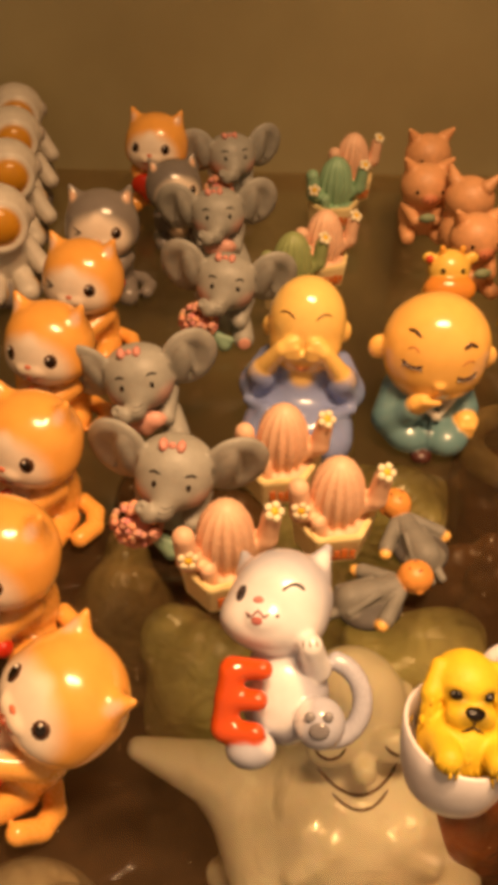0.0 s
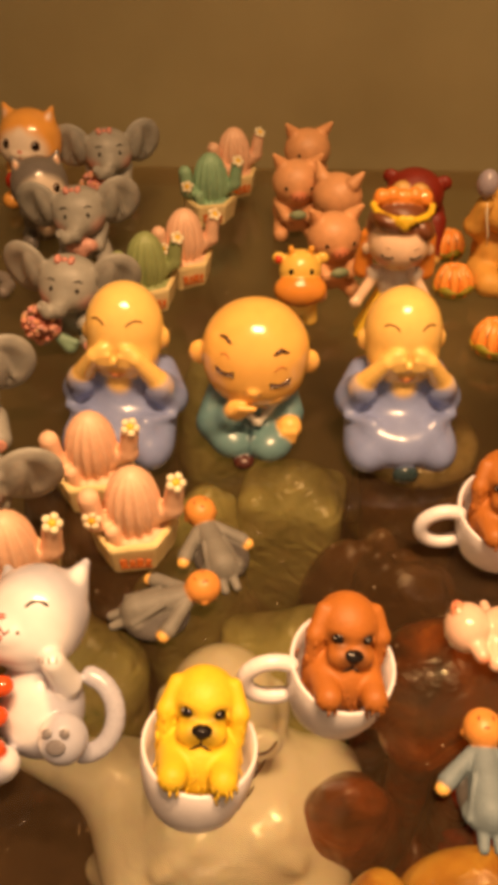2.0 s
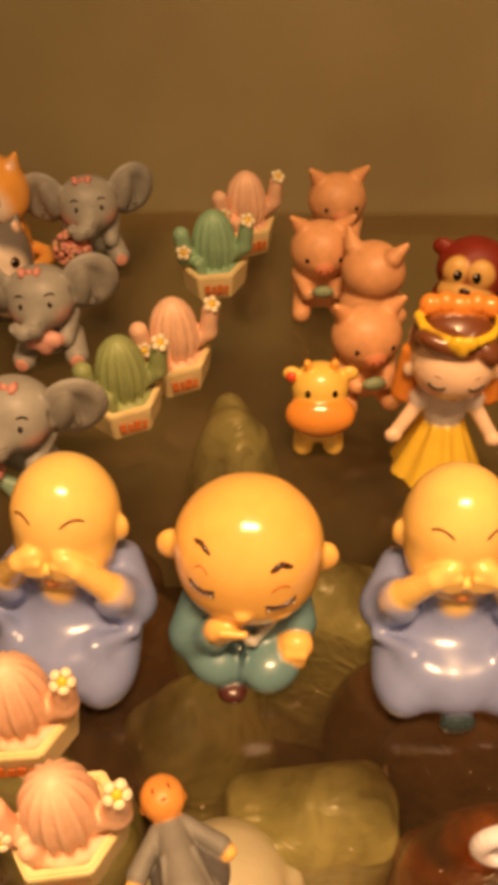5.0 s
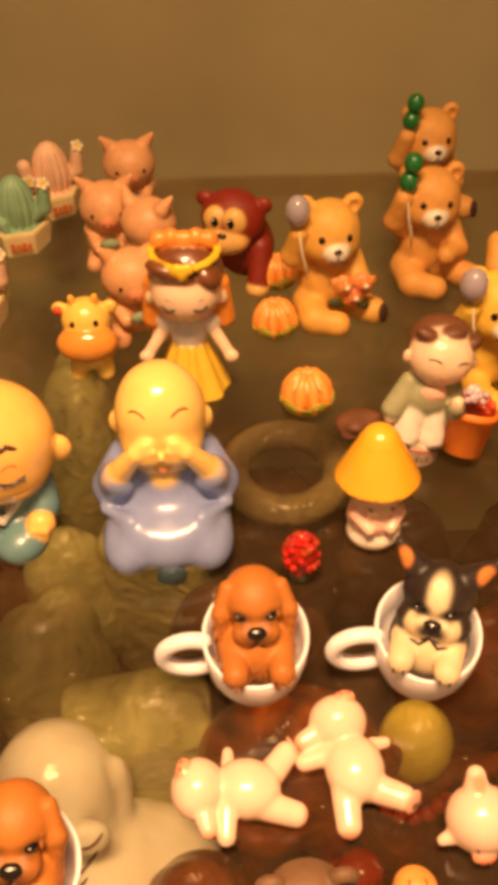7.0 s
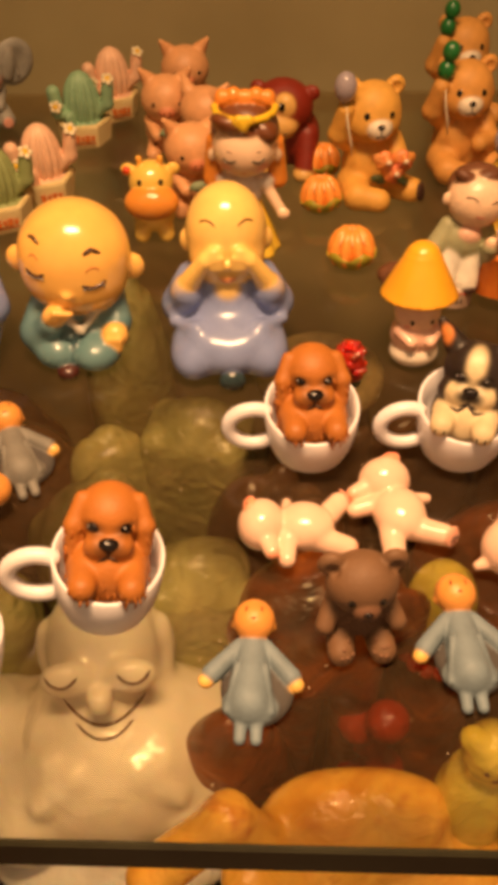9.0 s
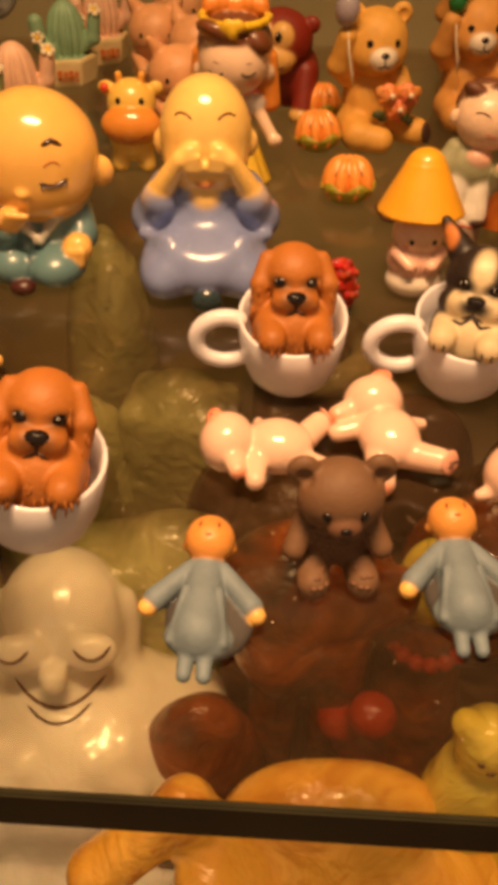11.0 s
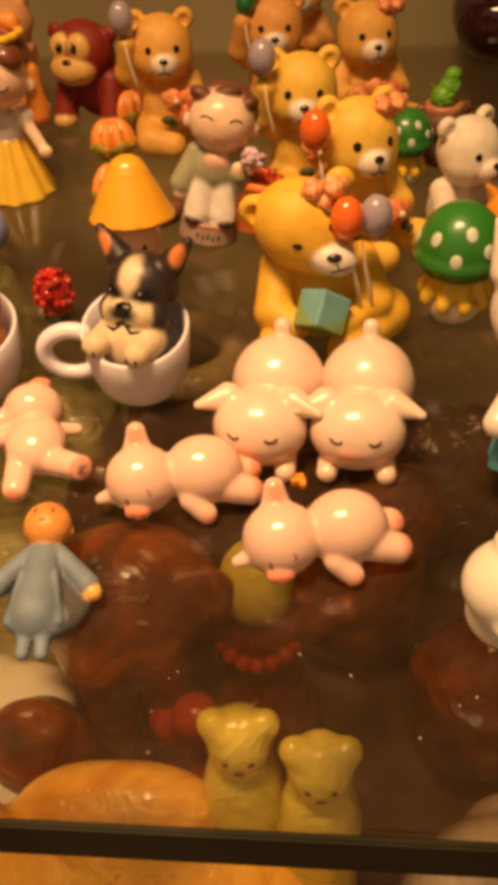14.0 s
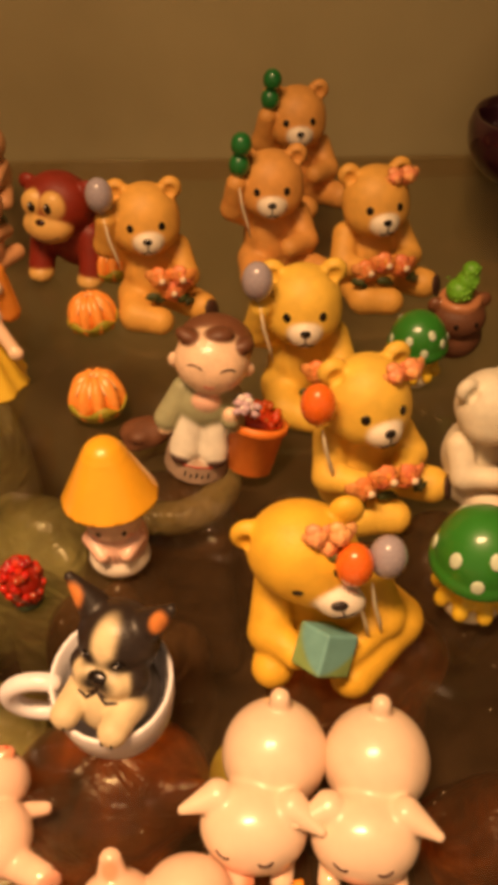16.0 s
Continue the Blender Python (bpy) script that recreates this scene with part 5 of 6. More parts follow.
def potted_cactus(kind, x, y, rz, s=1.0):
    e = empty("potted_cactus", {"pink": "salmon pink resin cactus with white flowers in a cream hexagonal pot", "sage": "pale green resin cactus in a cream hexagonal pot", "mint": "mint green resin cactus in a cream hexagonal pot"}[kind], "figurine", "potted cacti")
    pot = part("pot", POT, e, "cream hexagonal pot")
    for k, dx in enumerate((-2.6, -0.8, 0.8, 2.5)):
        part("lettering_bar", BARS[k % 2], pot, "", pose(0.001 * dx, -0.0082, 0.0042, -8, 6 * (k - 1)))
    part("lettering_line", BARS[2], pot, "", pose(0, -0.00785, 0.0024, -8))
    ca = part("cactus", CACTI[kind], e)
    part("flower", FLOWER, ca, "small white flower with a yellow centre", pose(0.0092, -0.0022, 0.0212, 38, 12))
    part("flower", FLOWER, ca, "small white flower with a yellow centre", pose(-0.0084, -0.0044, 0.0140, 68, -10))
    return put(e, x, y, 0, rz, 0, 0, s)


def tangerine(x, y, rz, s, green=True):
    e = empty("tangerine", "half-peeled resin tangerine with green peel below" if green else "half-peeled resin tangerine in its orange peel", "figurine", "tangerines")
    part("peel", TPEEL, e, "green and yellow peel")
    for k in range(9):
        part("segment", TSEG, e, "", pose(0, 0, 0, 0, 0, 40 * k))
        part("pith_line", TPITH, e, "", pose(0, 0, 0, 0, 0, 40 * k + 20))
    return put(e, x, y, 0, rz, -12, 0, s)


def tangerine_meshes():
    bm = bmesh.new()
    n, rings = 36, []
    for r, z in ((0.4, 0), (3.0, 0.3), (5.0, 1.6), (6.2, 3.4), (6.4, 4.6), (6.0, 4.6), (5.8, 3.6), (2.0, 1.6)):
        ring = []
        for i in range(n):
            a = 2 * math.pi * i / n
            zz = z + (0.9 * math.cos(5 * a) if z > 4.2 else 0)
            ring.append(bm.verts.new((0.001 * r * math.cos(a), 0.001 * r * math.sin(a), 0.001 * zz)))
        rings.append(ring)
    for a, b in zip(rings, rings[1:]):
        for i in range(n):
            bm.faces.new((a[i], a[(i + 1) % n], b[(i + 1) % n], b[i]))
    bm.faces.new(list(reversed(rings[0])))
    bm.faces.new(rings[-1])
    peel = mesh_from("peel", bm, PEEL)
    seg = Clay().ball((3.0, 0, 6.0), (3.1, 1.75, 5.0), PULP and S(244, 130, 44), 0.5, (0, -18, 0), rough=0.25).mesh("segment", GLAZED, 0.55)
    seg.materials.clear()
    seg.materials.append(PULP)
    pts = [(0.6, 0, 10.4), (2.2, 0.15, 10.1), (3.8, -0.1, 9.0), (5.0, 0.1, 7.4)]
    th = thread_mesh("pith_line", pts, 0.3, S(248, 220, 170))
    th.materials.clear()
    th.materials.append(PITH)
    return peel, seg, th


TPEEL, TSEG, TPITH = tangerine_meshes()


def toadstool(label, x, y, rz, tilt=0, s=1.0):
    e = empty("toadstool", label, "figurine", "toadstools")
    c = Clay().ball((0, 0, 4.6), (6.2, 6.0, 5.2), S(238, 226, 196), 0.5, rough=0.3)
    c.limb((0, 0, 5), (0, 0, 15), 5.4, 4.2, S(238, 226, 196), 0.5)
    part("stem", c.mesh("stem", GLAZED, 0.6), e)
    c = Clay().cone(7.6, 14.2, 6.9, 5.2, YELLOW, 0.8, wave=(9, 0.5), rough=0.35)
    for k in range(9):
        a = 2 * math.pi * k / 9
        c.ball((6.6 * math.cos(a), 6.6 * math.sin(a), 6.6), (1.6, 1.6, 2.2), YELLOW, 0.8)
    part("skirt", c.mesh("skirt", GLAZED, 0.55), e, "yellow scalloped skirt")
    c = Clay().cone(15.4, 16.6, 9.4, 9.0, GREEN, 3.0, rough=0.3)
    c.ball((0, 0, 17.5), (8.8, 8.8, 9.4), GREEN, 2.0, rough=0.3)
    c.cut((0, 0, 9.8), (7.8, 7.8, 5.8), S(60, 110, 40), 0.6)
    cap = part("cap", c.mesh("cap", GLAZED, 0.6), e, "green cap")
    for a, z in ((-105, 18.2), (-60, 19.8), (-140, 21.6), (-20, 18.4), (-85, 23.4), (170, 19), (60, 19), (110, 21)):
        w = np.array((-math.cos(radians(a)), -math.sin(radians(a)), 0.0))
        p, n = c.surface([np.array((0, 0, z)) - w * 40], w)
        d = Clay()
        d.lump((0, 0, 0), (1.3, 1.7, 0.4), S(214, 226, 200), (0, 0, 1), 0.35)
        me = bpy.data.meshes.new("spot")
        me.from_pydata((np.array(d.verts) * 0.001).tolist(), [], d.faces)
        layer = me.color_attributes.new("paint", "FLOAT_COLOR", "POINT")
        layer.data.foreach_set("color", np.array(d.cols, np.float32).ravel())
        me.shade_smooth()
        me.materials.append(GLAZED)
        q = Vector(n[0]).to_track_quat("Z", "Y").to_matrix().to_4x4()
        part("spot", me, cap, "", Matrix.Translation(Vector(p[0]) * 0.001) @ q)
    return put(e, x, y, 0, rz, tilt, 0, s)


# ---- on the glass, from one end to the other ----
def stand(me, name, label, cat_, x, y, rz=0, s=1.0, z=0.0, rx=0.0, ry=0.0, group=""):
    return put(thing(name, me, label, cat_, group), x, y, z, rz, rx, ry, s)


ASTRO = astronaut()
for x, y, rz in ((-0.0810, 0.315, 12), (-0.0775, 0.292, 14), (-0.0735, 0.264, 16), (-0.0695, 0.231, 18)):
    stand(ASTRO, "astronaut_figurine", "white resin astronaut with a gold visor on grey rock", "figurine", x, y, rz, 1.12, group="astronauts")

CAT_S = cat(ORANGE, "sausage")
for x, y, rz, me, lab in ((-0.0425, 0.1075, -26, CAT_S, "glossy orange and white cat holding a red sausage"),
                          (-0.0430, 0.1390, -26, CAT_S, "glossy orange and white cat holding a red sausage"),
                          (-0.0455, 0.1745, -20, CAT_S, "glossy orange and white cat holding a red sausage"),
                          (-0.0420, 0.2060, -14, cat(ORANGE, "", True), "glossy orange and white cat winking one eye"),
                          (-0.0410, 0.2370, 0, cat(S(132, 124, 118), "sausage", True), "grey glazed cat winking one eye"),
                          (-0.0300, 0.2990, -10, cat(ORANGE, "heart"), "orange cat hugging a red heart")):
    stand(me, "cat_figurine", lab, "figurine", x, y, rz, group="cats")
stand(CAT_S, "cat_figurine", "glossy orange and white cat tipped over backwards", "figurine", -0.0390, 0.0765, -58, 0.96, 0.0030, -32, 14, "cats")
stand(cat(S(120, 114, 110), ""), "cat_figurine", "grey glazed cat sitting beside the elephants", "figurine", -0.0225, 0.2720, 20, 0.85, group="cats")
stand(cat_with_letter(), "cat_figurine", "grey and white cat holding a red letter, tipped back", "figurine", 0.0086, 0.0820, -4, 0.92, 0.0022, -44, -6, "cats")

ELE_B, ELE_H = elephant("bouquet"), elephant("heart")
for x, y, rz, ry, me, lab in ((-0.0150, 0.1365, -4, 6, ELE_B, "grey resin elephant holding a pink bouquet"), (-0.0215, 0.1695, 4, -8, ELE_H, "grey resin elephant holding a pink heart"),
                          (-0.0055, 0.2150, -4, 5, ELE_B, "grey resin elephant holding a pink bouquet"), (-0.0068, 0.2575, 4, -3, ELE_H, "grey resin elephant holding a pink heart"),
                          (-0.0045, 0.3040, 14, 0, ELE_B, "grey resin elephant holding a pink bouquet")):
    stand(me, "elephant_figurine", lab, "figurine", x, y, rz, 0.9, 0.0002 + 0.00012 * abs(ry), 0, ry, "elephants")

for kind, x, y, rz in (("pink", -0.0025, 0.1205, 14), ("pink", 0.0208, 0.1335, 6), ("pink", 0.0098, 0.1510, 4), ("pink", 0.0255, 0.2480, 22), ("sage", 0.0150, 0.2330, 22), ("mint", 0.0322, 0.2890, 8), ("pink", 0.0400, 0.3110, 24)):
    potted_cactus(kind, x, y, rz)

MONK_E = monk_covering_eyes()
for v in MONK_E.vertices:
    v.co.x *= 0.92
stand(MONK_E, "monk_figurine", "seated bald monk in a blue robe covering his eyes", "figurine", 0.0150, 0.1712, -8, 1.03, group="monks")
stand(MONK_E, "monk_figurine", "seated bald monk in a blue robe covering his eyes", "figurine", 0.0816, 0.1705, 2, 1.03, group="monks")
stand(monk_hushing(), "monk_figurine", "bald monk in a teal robe hushing with one hand", "figurine", 0.0462, 0.1715, 0, 1.02, group="monks")

MONK_L = monk_sprawled()
MONK_G = monk_sprawled(S(124, 122, 116))
for me, x, y, rz, lab in ((MONK_L, 0.0858, 0.0770, -4, "tiny monk in a pale blue robe sprawled on a stone"), (MONK_L, 0.1216, 0.0820, 2, "tiny monk in a pale blue robe sprawled on a stone"),
                          (MONK_G, 0.0272, 0.1150, -75, "tiny monk in a grey robe sprawled on a stone"), (MONK_G, 0.0380, 0.1300, 22, "tiny monk in a grey robe sprawled on a stone")):
    stand(me, "sprawled_monk_figurine", lab, "figurine", x, y, rz, 0.8, group="sprawled monks")

puppy_cup(S(178, 108, 40), "brown puppy sitting in a white teacup", 0.0988, 0.1324, 2)
puppy_cup(S(178, 108, 40), "brown puppy sitting in a tilted white teacup", 0.0600, 0.0928, 4, -6, 8)
puppy_cup(S(44, 34, 30), "black and white bulldog puppy in a white teacup", 0.1298, 0.1322, 2, patch=True, pale=S(226, 206, 166), face=-22)
puppy_cup(S(240, 200, 44), "yellow puppy in a white cup tipped back", 0.0358, 0.0745, 2, -18, 6, handle=False, face=-4)

stand(hippo(), "hippo_figurine", "yellow hippo with a big orange muzzle", "figurine", 0.0600, 0.2255, 2)
PIG = pig_seated()
for x, y, rz, rx in ((0.0660, 0.3060, 8, 0), (0.0612, 0.2800, 4, 0), (0.0735, 0.2680, 150, 0), (0.0706, 0.2430, 14, 0)):
    stand(PIG, "pig_figurine", "peach coloured resin pig sitting upright", "figurine", x, y, rz, group="seated pigs")
stand(princess(), "princess_doll", "doll in a yellow dress with tiara and brown hair", "doll", 0.0860, 0.2190, -2, 0.97)
stand(ape(), "monkey_figurine", "dark red monkey with a tan face", "figurine", 0.0985, 0.2665, -16, 0.98)
for x, y, rz, s, g in ((0.1106, 0.2610, 0, 0.95, False), (0.1090, 0.2378, 20, 1.0, True), (0.1148, 0.2066, 5, 1.05, True)):
    tangerine(x, y, rz, s, g)

STRING = thread_mesh("string", [(0, 0, 0), (0.6, -0.8, -5), (1.8, -1.2, -10), (2.4, -0.6, -14)], 0.35, S(240, 226, 196))
LILAC_B, ORANGE_B = drop_mesh("balloon", LILAC), drop_mesh("balloon", S(240, 112, 34))
GREEN_B = drop_mesh("balloon", S(30, 112, 50), (2.6, 2.6, 3.0), 0.25)


def bear_thing(label, x, y, rz, me, extras=(), s=1.0):
    e = empty("teddy_bear_figurine", label, "figurine", "teddy bears")
    part("bear", me, e)
    for name, m, px, py, pz in extras:
        part(name, m, e, "", pose(0.001 * px, 0.001 * py, 0.001 * pz))
    return put(e, x, y, 0, rz, 0, 0, s)


GIFT = Clay().slab((0, 0, 0), (3.8, 3.6, 3.8), 0.4, S(140, 168, 100), 0.3, (-28, 36, 22), rough=0.5)
GIFT.paint((2.5, -2, 4.6), (8, 8, 5), S(120, 176, 176), 0.1)
GIFT = GIFT.mesh("gift_box", MATTE, 0.4)
AMBER_FUR = S(226, 164, 84)
B_RAISE, B_RAISE_DARK = bear(HONEY, -1, True), bear(S(232, 176, 82), -1, True, turned=0.8)
B_PLAIN = bear(AMBER_FUR, -1)
B_FLOW, B_FLOW_DARK = bear(HONEY, 0, True, bow=True), bear(S(232, 176, 82), 0, True, bow=True)
B_GIFT = bear_with_gift()
up = [("balloon", LILAC_B, -9.4, -6.2, 35.2), ("string", STRING, -9.0, -7.6, 30.0)]
bear_thing("honey yellow bear raising a balloon, flowers in its lap", 0.1232, 0.2500, 4, B_RAISE_DARK, up)
peas = [("balloon", GREEN_B, -7.8 + 0.7 * (k % 2), -5.0, 33.2 + 5.2 * k) for k in range(2)]
bear_thing("honey yellow bear with green balloons behind a hand", 0.1533, 0.2660, 2, B_PLAIN, peas + [("string", STRING, -8.0, -7.6, 29.0)])
bear_thing("honey yellow bear with green balloons by the back panel", 0.1600, 0.3040, 6, B_PLAIN, peas)
bear_thing("honey yellow bear with a posy of flowers", 0.1785, 0.2570, 14, B_FLOW_DARK)
bear_thing("honey yellow bear raising a lilac balloon", 0.1605, 0.2148, 2, B_RAISE, up)
bear_thing("honey yellow bear holding an orange balloon and roses", 0.1715, 0.1850, 22, B_FLOW, [("balloon", ORANGE_B, -11.5, -4.6, 31.0), ("string", STRING, -11.2, -6, 26.0)])
bear_thing("honey yellow bear holding a green and blue gift box", 0.1622, 0.1510, 4, B_GIFT, [("gift_box", GIFT, 0.0, -12.8, 12.8), ("balloon", ORANGE_B, 4.8, -8.4, 30.4), ("balloon", LILAC_B, 10.6, -6.5, 29.6), ("string", STRING, 5.6, -9.6, 25.6), ("string", STRING, 8.0, -8.6, 25.4)], 0.93)

stand(boy_with_flowers(), "boy_doll", "doll in a grey-green coat holding flowers on a base", "doll", 0.1378, 0.1920, 0, 0.92, 0, -6, 10)
stand(mushroom_child(), "mushroom_hat_doll", "tiny doll under a yellow mushroom hat", "doll", 0.1254, 0.1645, 4, 1.0, 0, -8)


def flower_pot(x, y):
    e = empty("flower_pot", "tilted orange clay pot with red flowers", "figurine")
    part("pot", lathe("pot", [(4.4, 0), (4.8, 0.3), (6.0, 9.6), (6.6, 9.8), (6.6, 11.6), (5.8, 11.6), (5.2, 9.5), (0.2, 9.2)], TERRACOTTA, 24), e)
    rnd = random.Random(8)
    c = Clay().ball((0, 0, 11.6), (4.6, 4.6, 2.4), S(190, 52, 20), 0.5, rough=0.3)
    for k in range(44):
        a, r = rnd.uniform(0, 6.28), 4.8 * math.sqrt(rnd.random())
        c.lump((r * math.cos(a), r * math.sin(a), 13.4 + rnd.uniform(-0.4, 1.6) - 0.06 * r * r), (0.9, 0.9, 1.1), S(190 + rnd.randint(-24, 24), 78 + rnd.randint(-20, 20), 28), (0.2 * math.cos(a), 0.2 * math.sin(a), 1), 0.2, (6, 4))
    part("bloom", c.mesh("bloom", GLAZED, 0.5), e, "cluster of red flower buds")
    return put(e, x, y, 0.0026, 0, -22, 12, 0.95)


flower_pot(0.1492, 0.1880)


def berry(x, y):
    rnd = random.Random(4)
    c = Clay().ball((0, 0, 6.4), (3.4, 3.2, 5.0), S(170, 34, 16), 0.4, rough=0.1)
    for k in range(70):
        b = rnd.uniform(-0.8, 1)
        a, q = rnd.uniform(0, 6.28), math.sqrt(1 - b * b)
        c.lump((3.5 * q * math.cos(a), 3.3 * q * math.sin(a), 6.8 + 5.0 * b), (0.95, 0.95, 0.8), S(190 + rnd.randint(-30, 20), 40 + rnd.randint(-14, 20), 20), (q * math.cos(a), q * math.sin(a), b), 0.08, (6, 4))
    c.ball((0, 0, 1.6), (3.0, 3.0, 1.6), S(46, 60, 34), 0.4)
    stand(c.mesh("raspberry_figurine", GLAZED, 0.5), "raspberry_figurine", "shiny red raspberry standing on dark leaves", "figurine", x, y)


berry(0.1092, 0.1560)


def lumpy(name, label, x, y, size, col, seed, rough=0.55, rz=0):
    rnd = random.Random(seed)
    c = Clay().ball((0, 0, size[2]), size, col, 1.0, rough=rough)
    for k in range(7):
        a = rnd.uniform(0, 6.28)
        c.ball((size[0] * 0.7 * math.cos(a), size[1] * 0.7 * math.sin(a), size[2] * rnd.uniform(0.5, 1.6)), tuple(v * rnd.uniform(0.3, 0.5) for v in size), col, 1.0, rough=rough)
    return stand(c.mesh(name, MATTE, 0.6), name, label, "figurine", x, y, rz)


lumpy("small_brown_figurine", "small dark brown animal figurine lying down", 0.1262, 0.1985, (5.5, 4.0, 3.0), S(112, 70, 44), 3)

stand(piglet_on_side(), "piglet_figurine", "glossy pink piglet sleeping on its side", "figurine", 0.1400, 0.1030, 6, 0.92, group="piglets")
PIGLET = bpy.data.meshes["piglet_figurine"]
stand(PIGLET, "piglet_figurine", "glossy pink piglet sleeping on its side", "figurine", 0.1618, 0.0905, 8, 0.92, group="piglets")
PB = piglet_on_back()
stand(PB, "piglet_figurine", "pink piglet on its back with limbs spread", "figurine", 0.1146, 0.1125, 6, 0.86, group="piglets")
stand(PB, "piglet_figurine", "pink piglet on its back with limbs spread", "figurine", 0.0955, 0.1090, 82, 0.84, group="piglets")
PS = pig_asleep_prone()
stand(PS, "sleeping_pig_figurine", "cream pink pig asleep on its belly", "figurine", 0.1535, 0.1160, -8, 0.95, group="sleeping pigs")
stand(PS, "sleeping_pig_figurine", "cream pink pig asleep on its belly", "figurine", 0.1692, 0.1150, -4, 0.95, group="sleeping pigs")
stand(bear_knit(), "teddy_bear_figurine", "dark brown teddy bear with a knitted belly", "figurine", 0.1042, 0.0885, 4, 0.93, group="teddy bears")

toadstool("green spotted toadstool with a yellow skirt", 0.1900, 0.1555, 0, 0, 0.92)
toadstool("small green spotted toadstool behind the bears", 0.1865, 0.2185, 20, 0, 0.72)
stand(bear(S(236, 226, 202), 0, foot_pads=False), "white_bear_figurine", "white resin bear sitting sideways", "figurine", 0.1950, 0.1865, 36, 0.85)
stand(pig_seated(S(238, 160, 40)), "orange_animal_figurine", "small orange animal figurine beside the toadstool", "figurine", 0.2035, 0.1735, -20, 0.7)
stand(cat_in_dress(), "cat_figurine", "white cat in a turquoise dress tipped over", "figurine", 0.1990, 0.1040, 6, 1.0, 0.004, -24, 0, "cats")
stand(white_creature(), "rabbit_figurine", "plain cream white rabbit figurine", "figurine", 0.1862, 0.0762, 4, 0.86)
stand(egg_toy(), "ball_figurine", "round lilac figurine on the glass", "figurine", 0.1960, 0.0905, 0, 0.9)


def brown_planter(x, y, rz, s):
    e = empty("bear_planter", "brown bear-shaped planter holding a green cactus", "figurine")
    c = Clay().ball((0, 0, 6.5), (7.6, 6.8, 6.5), S(112, 70, 46), 1, rough=0.5)
    c.ball((0, -1, 13.5), (7.4, 6.6, 6.0), S(112, 70, 46), 1, rough=0.5)
    both(lambda t: c.ball((t * 6.6, 0, 17.6), (2.3, 1.6, 2.3), S(120, 76, 50), 0.5))
    c.ring((0, 0, 18.6), 4.6, 1.2, S(196, 132, 90), 0.5)
    both(lambda t: c.spot(t * 2.8, 14.6, 0.7, 0.8, INK))
    part("planter", c.mesh("planter", MATTE, 0.65), e)
    c = Clay()
    rnd = random.Random(6)
    for cx, cz, r in ((-0.6, 21.5, 3.6), (1.2, 24.5, 3.0), (1.8, 27.6, 2.4)):
        c.ball((cx, 0, cz), (r, r, r * 0.95), S(110, 176, 44), 0.6, rough=0.35)
    for k in range(50):
        p, n = c.surface([(rnd.uniform(-3.5, 4), -40, rnd.uniform(20, 29.5))])
        if p[0][1] < 8:
            c.lump(p[0], (0.55, 0.55, 0.3), S(130, 196, 60), n[0], 0.4, (5, 3))
    part("cactus", c.mesh("cactus", MATTE, 0.55), e, "bright green cactus")
    return put(e, x, y, 0, rz, 0, 0, s)


brown_planter(0.1968, 0.2290, 10, 0.85)
lumpy("brown_bear_figurine", "dark brown bear figurine sitting at the back", 0.2150, 0.2220, (6.5, 5.5, 6.0), S(104, 62, 40), 9)


def bowl(x, y):
    e = empty("bowl_planter", "dark purple glazed bowl by the back panel", "bowl")
    part("bowl", lathe("bowl", [(6, 0), (7, 0.4), (13, 6), (15.5, 12), (15.8, 17), (14.4, 21), (13.4, 21), (14, 16), (12, 9), (0.4, 6)], PURPLE_GLAZE, 36), e)
    c = Clay().ball((2, 0, 26), (8, 8, 10), S(206, 120, 50), 1, rough=0.4).ball((0, -4, 38), (6, 5, 6), S(216, 130, 56), 1, rough=0.4)
    part("figure", c.mesh("figure", MATTE, 1.0), e, "orange figurine standing in the bowl")
    return put(e, x, y)


bowl(0.2270, 0.3140)
CHIP = Clay().slab((0, 0, 0.7), (1.2, 0.9, 0.7), 0.25, S(240, 150, 30), 0.2, rough=0.5).slab((0.7, -0.9, 0.6), (0.5, 0.8, 0.6), 0.2, S(240, 150, 30), 0.3, rough=0.5)
stand(CHIP.mesh("resin_chip", MATTE, 0.25), "resin_chip", "broken-off orange resin crumb on the glass", "debris", 0.1582, 0.1068, 10)


# ---- carved stones on the shelf below, seen through the glass ----
def stone(name, c0, c1, vein, rough=0.24, scale=28.0, sss=0.25, relief=0.45):
    m, nt, b = material(name)
    n = noise_node(nt, scale, 5.0, 0.6)
    n.inputs["Distortion"].default_value = 1.2
    r = ramp_node(nt, n.outputs["Fac"], [(0.32, c0), (0.58, c1), (0.74, vein)])
    link(nt, r.outputs[0], b.inputs["Base Color"])
    b.inputs["Roughness"].default_value = rough
    b.inputs["Coat Weight"].default_value = 0.4
    b.inputs["Subsurface Weight"].default_value = sss
    b.inputs["Subsurface Radius"].default_value = (1.0, 0.7, 0.35)
    b.inputs["Subsurface Scale"].default_value = 0.006
    n2 = noise_node(nt, 75.0, 4.0, 0.6)
    n2.inputs["Distortion"].default_value = 0.8
    bump_node(nt, b, n2.outputs["Fac"], relief, 0.006)
    return m


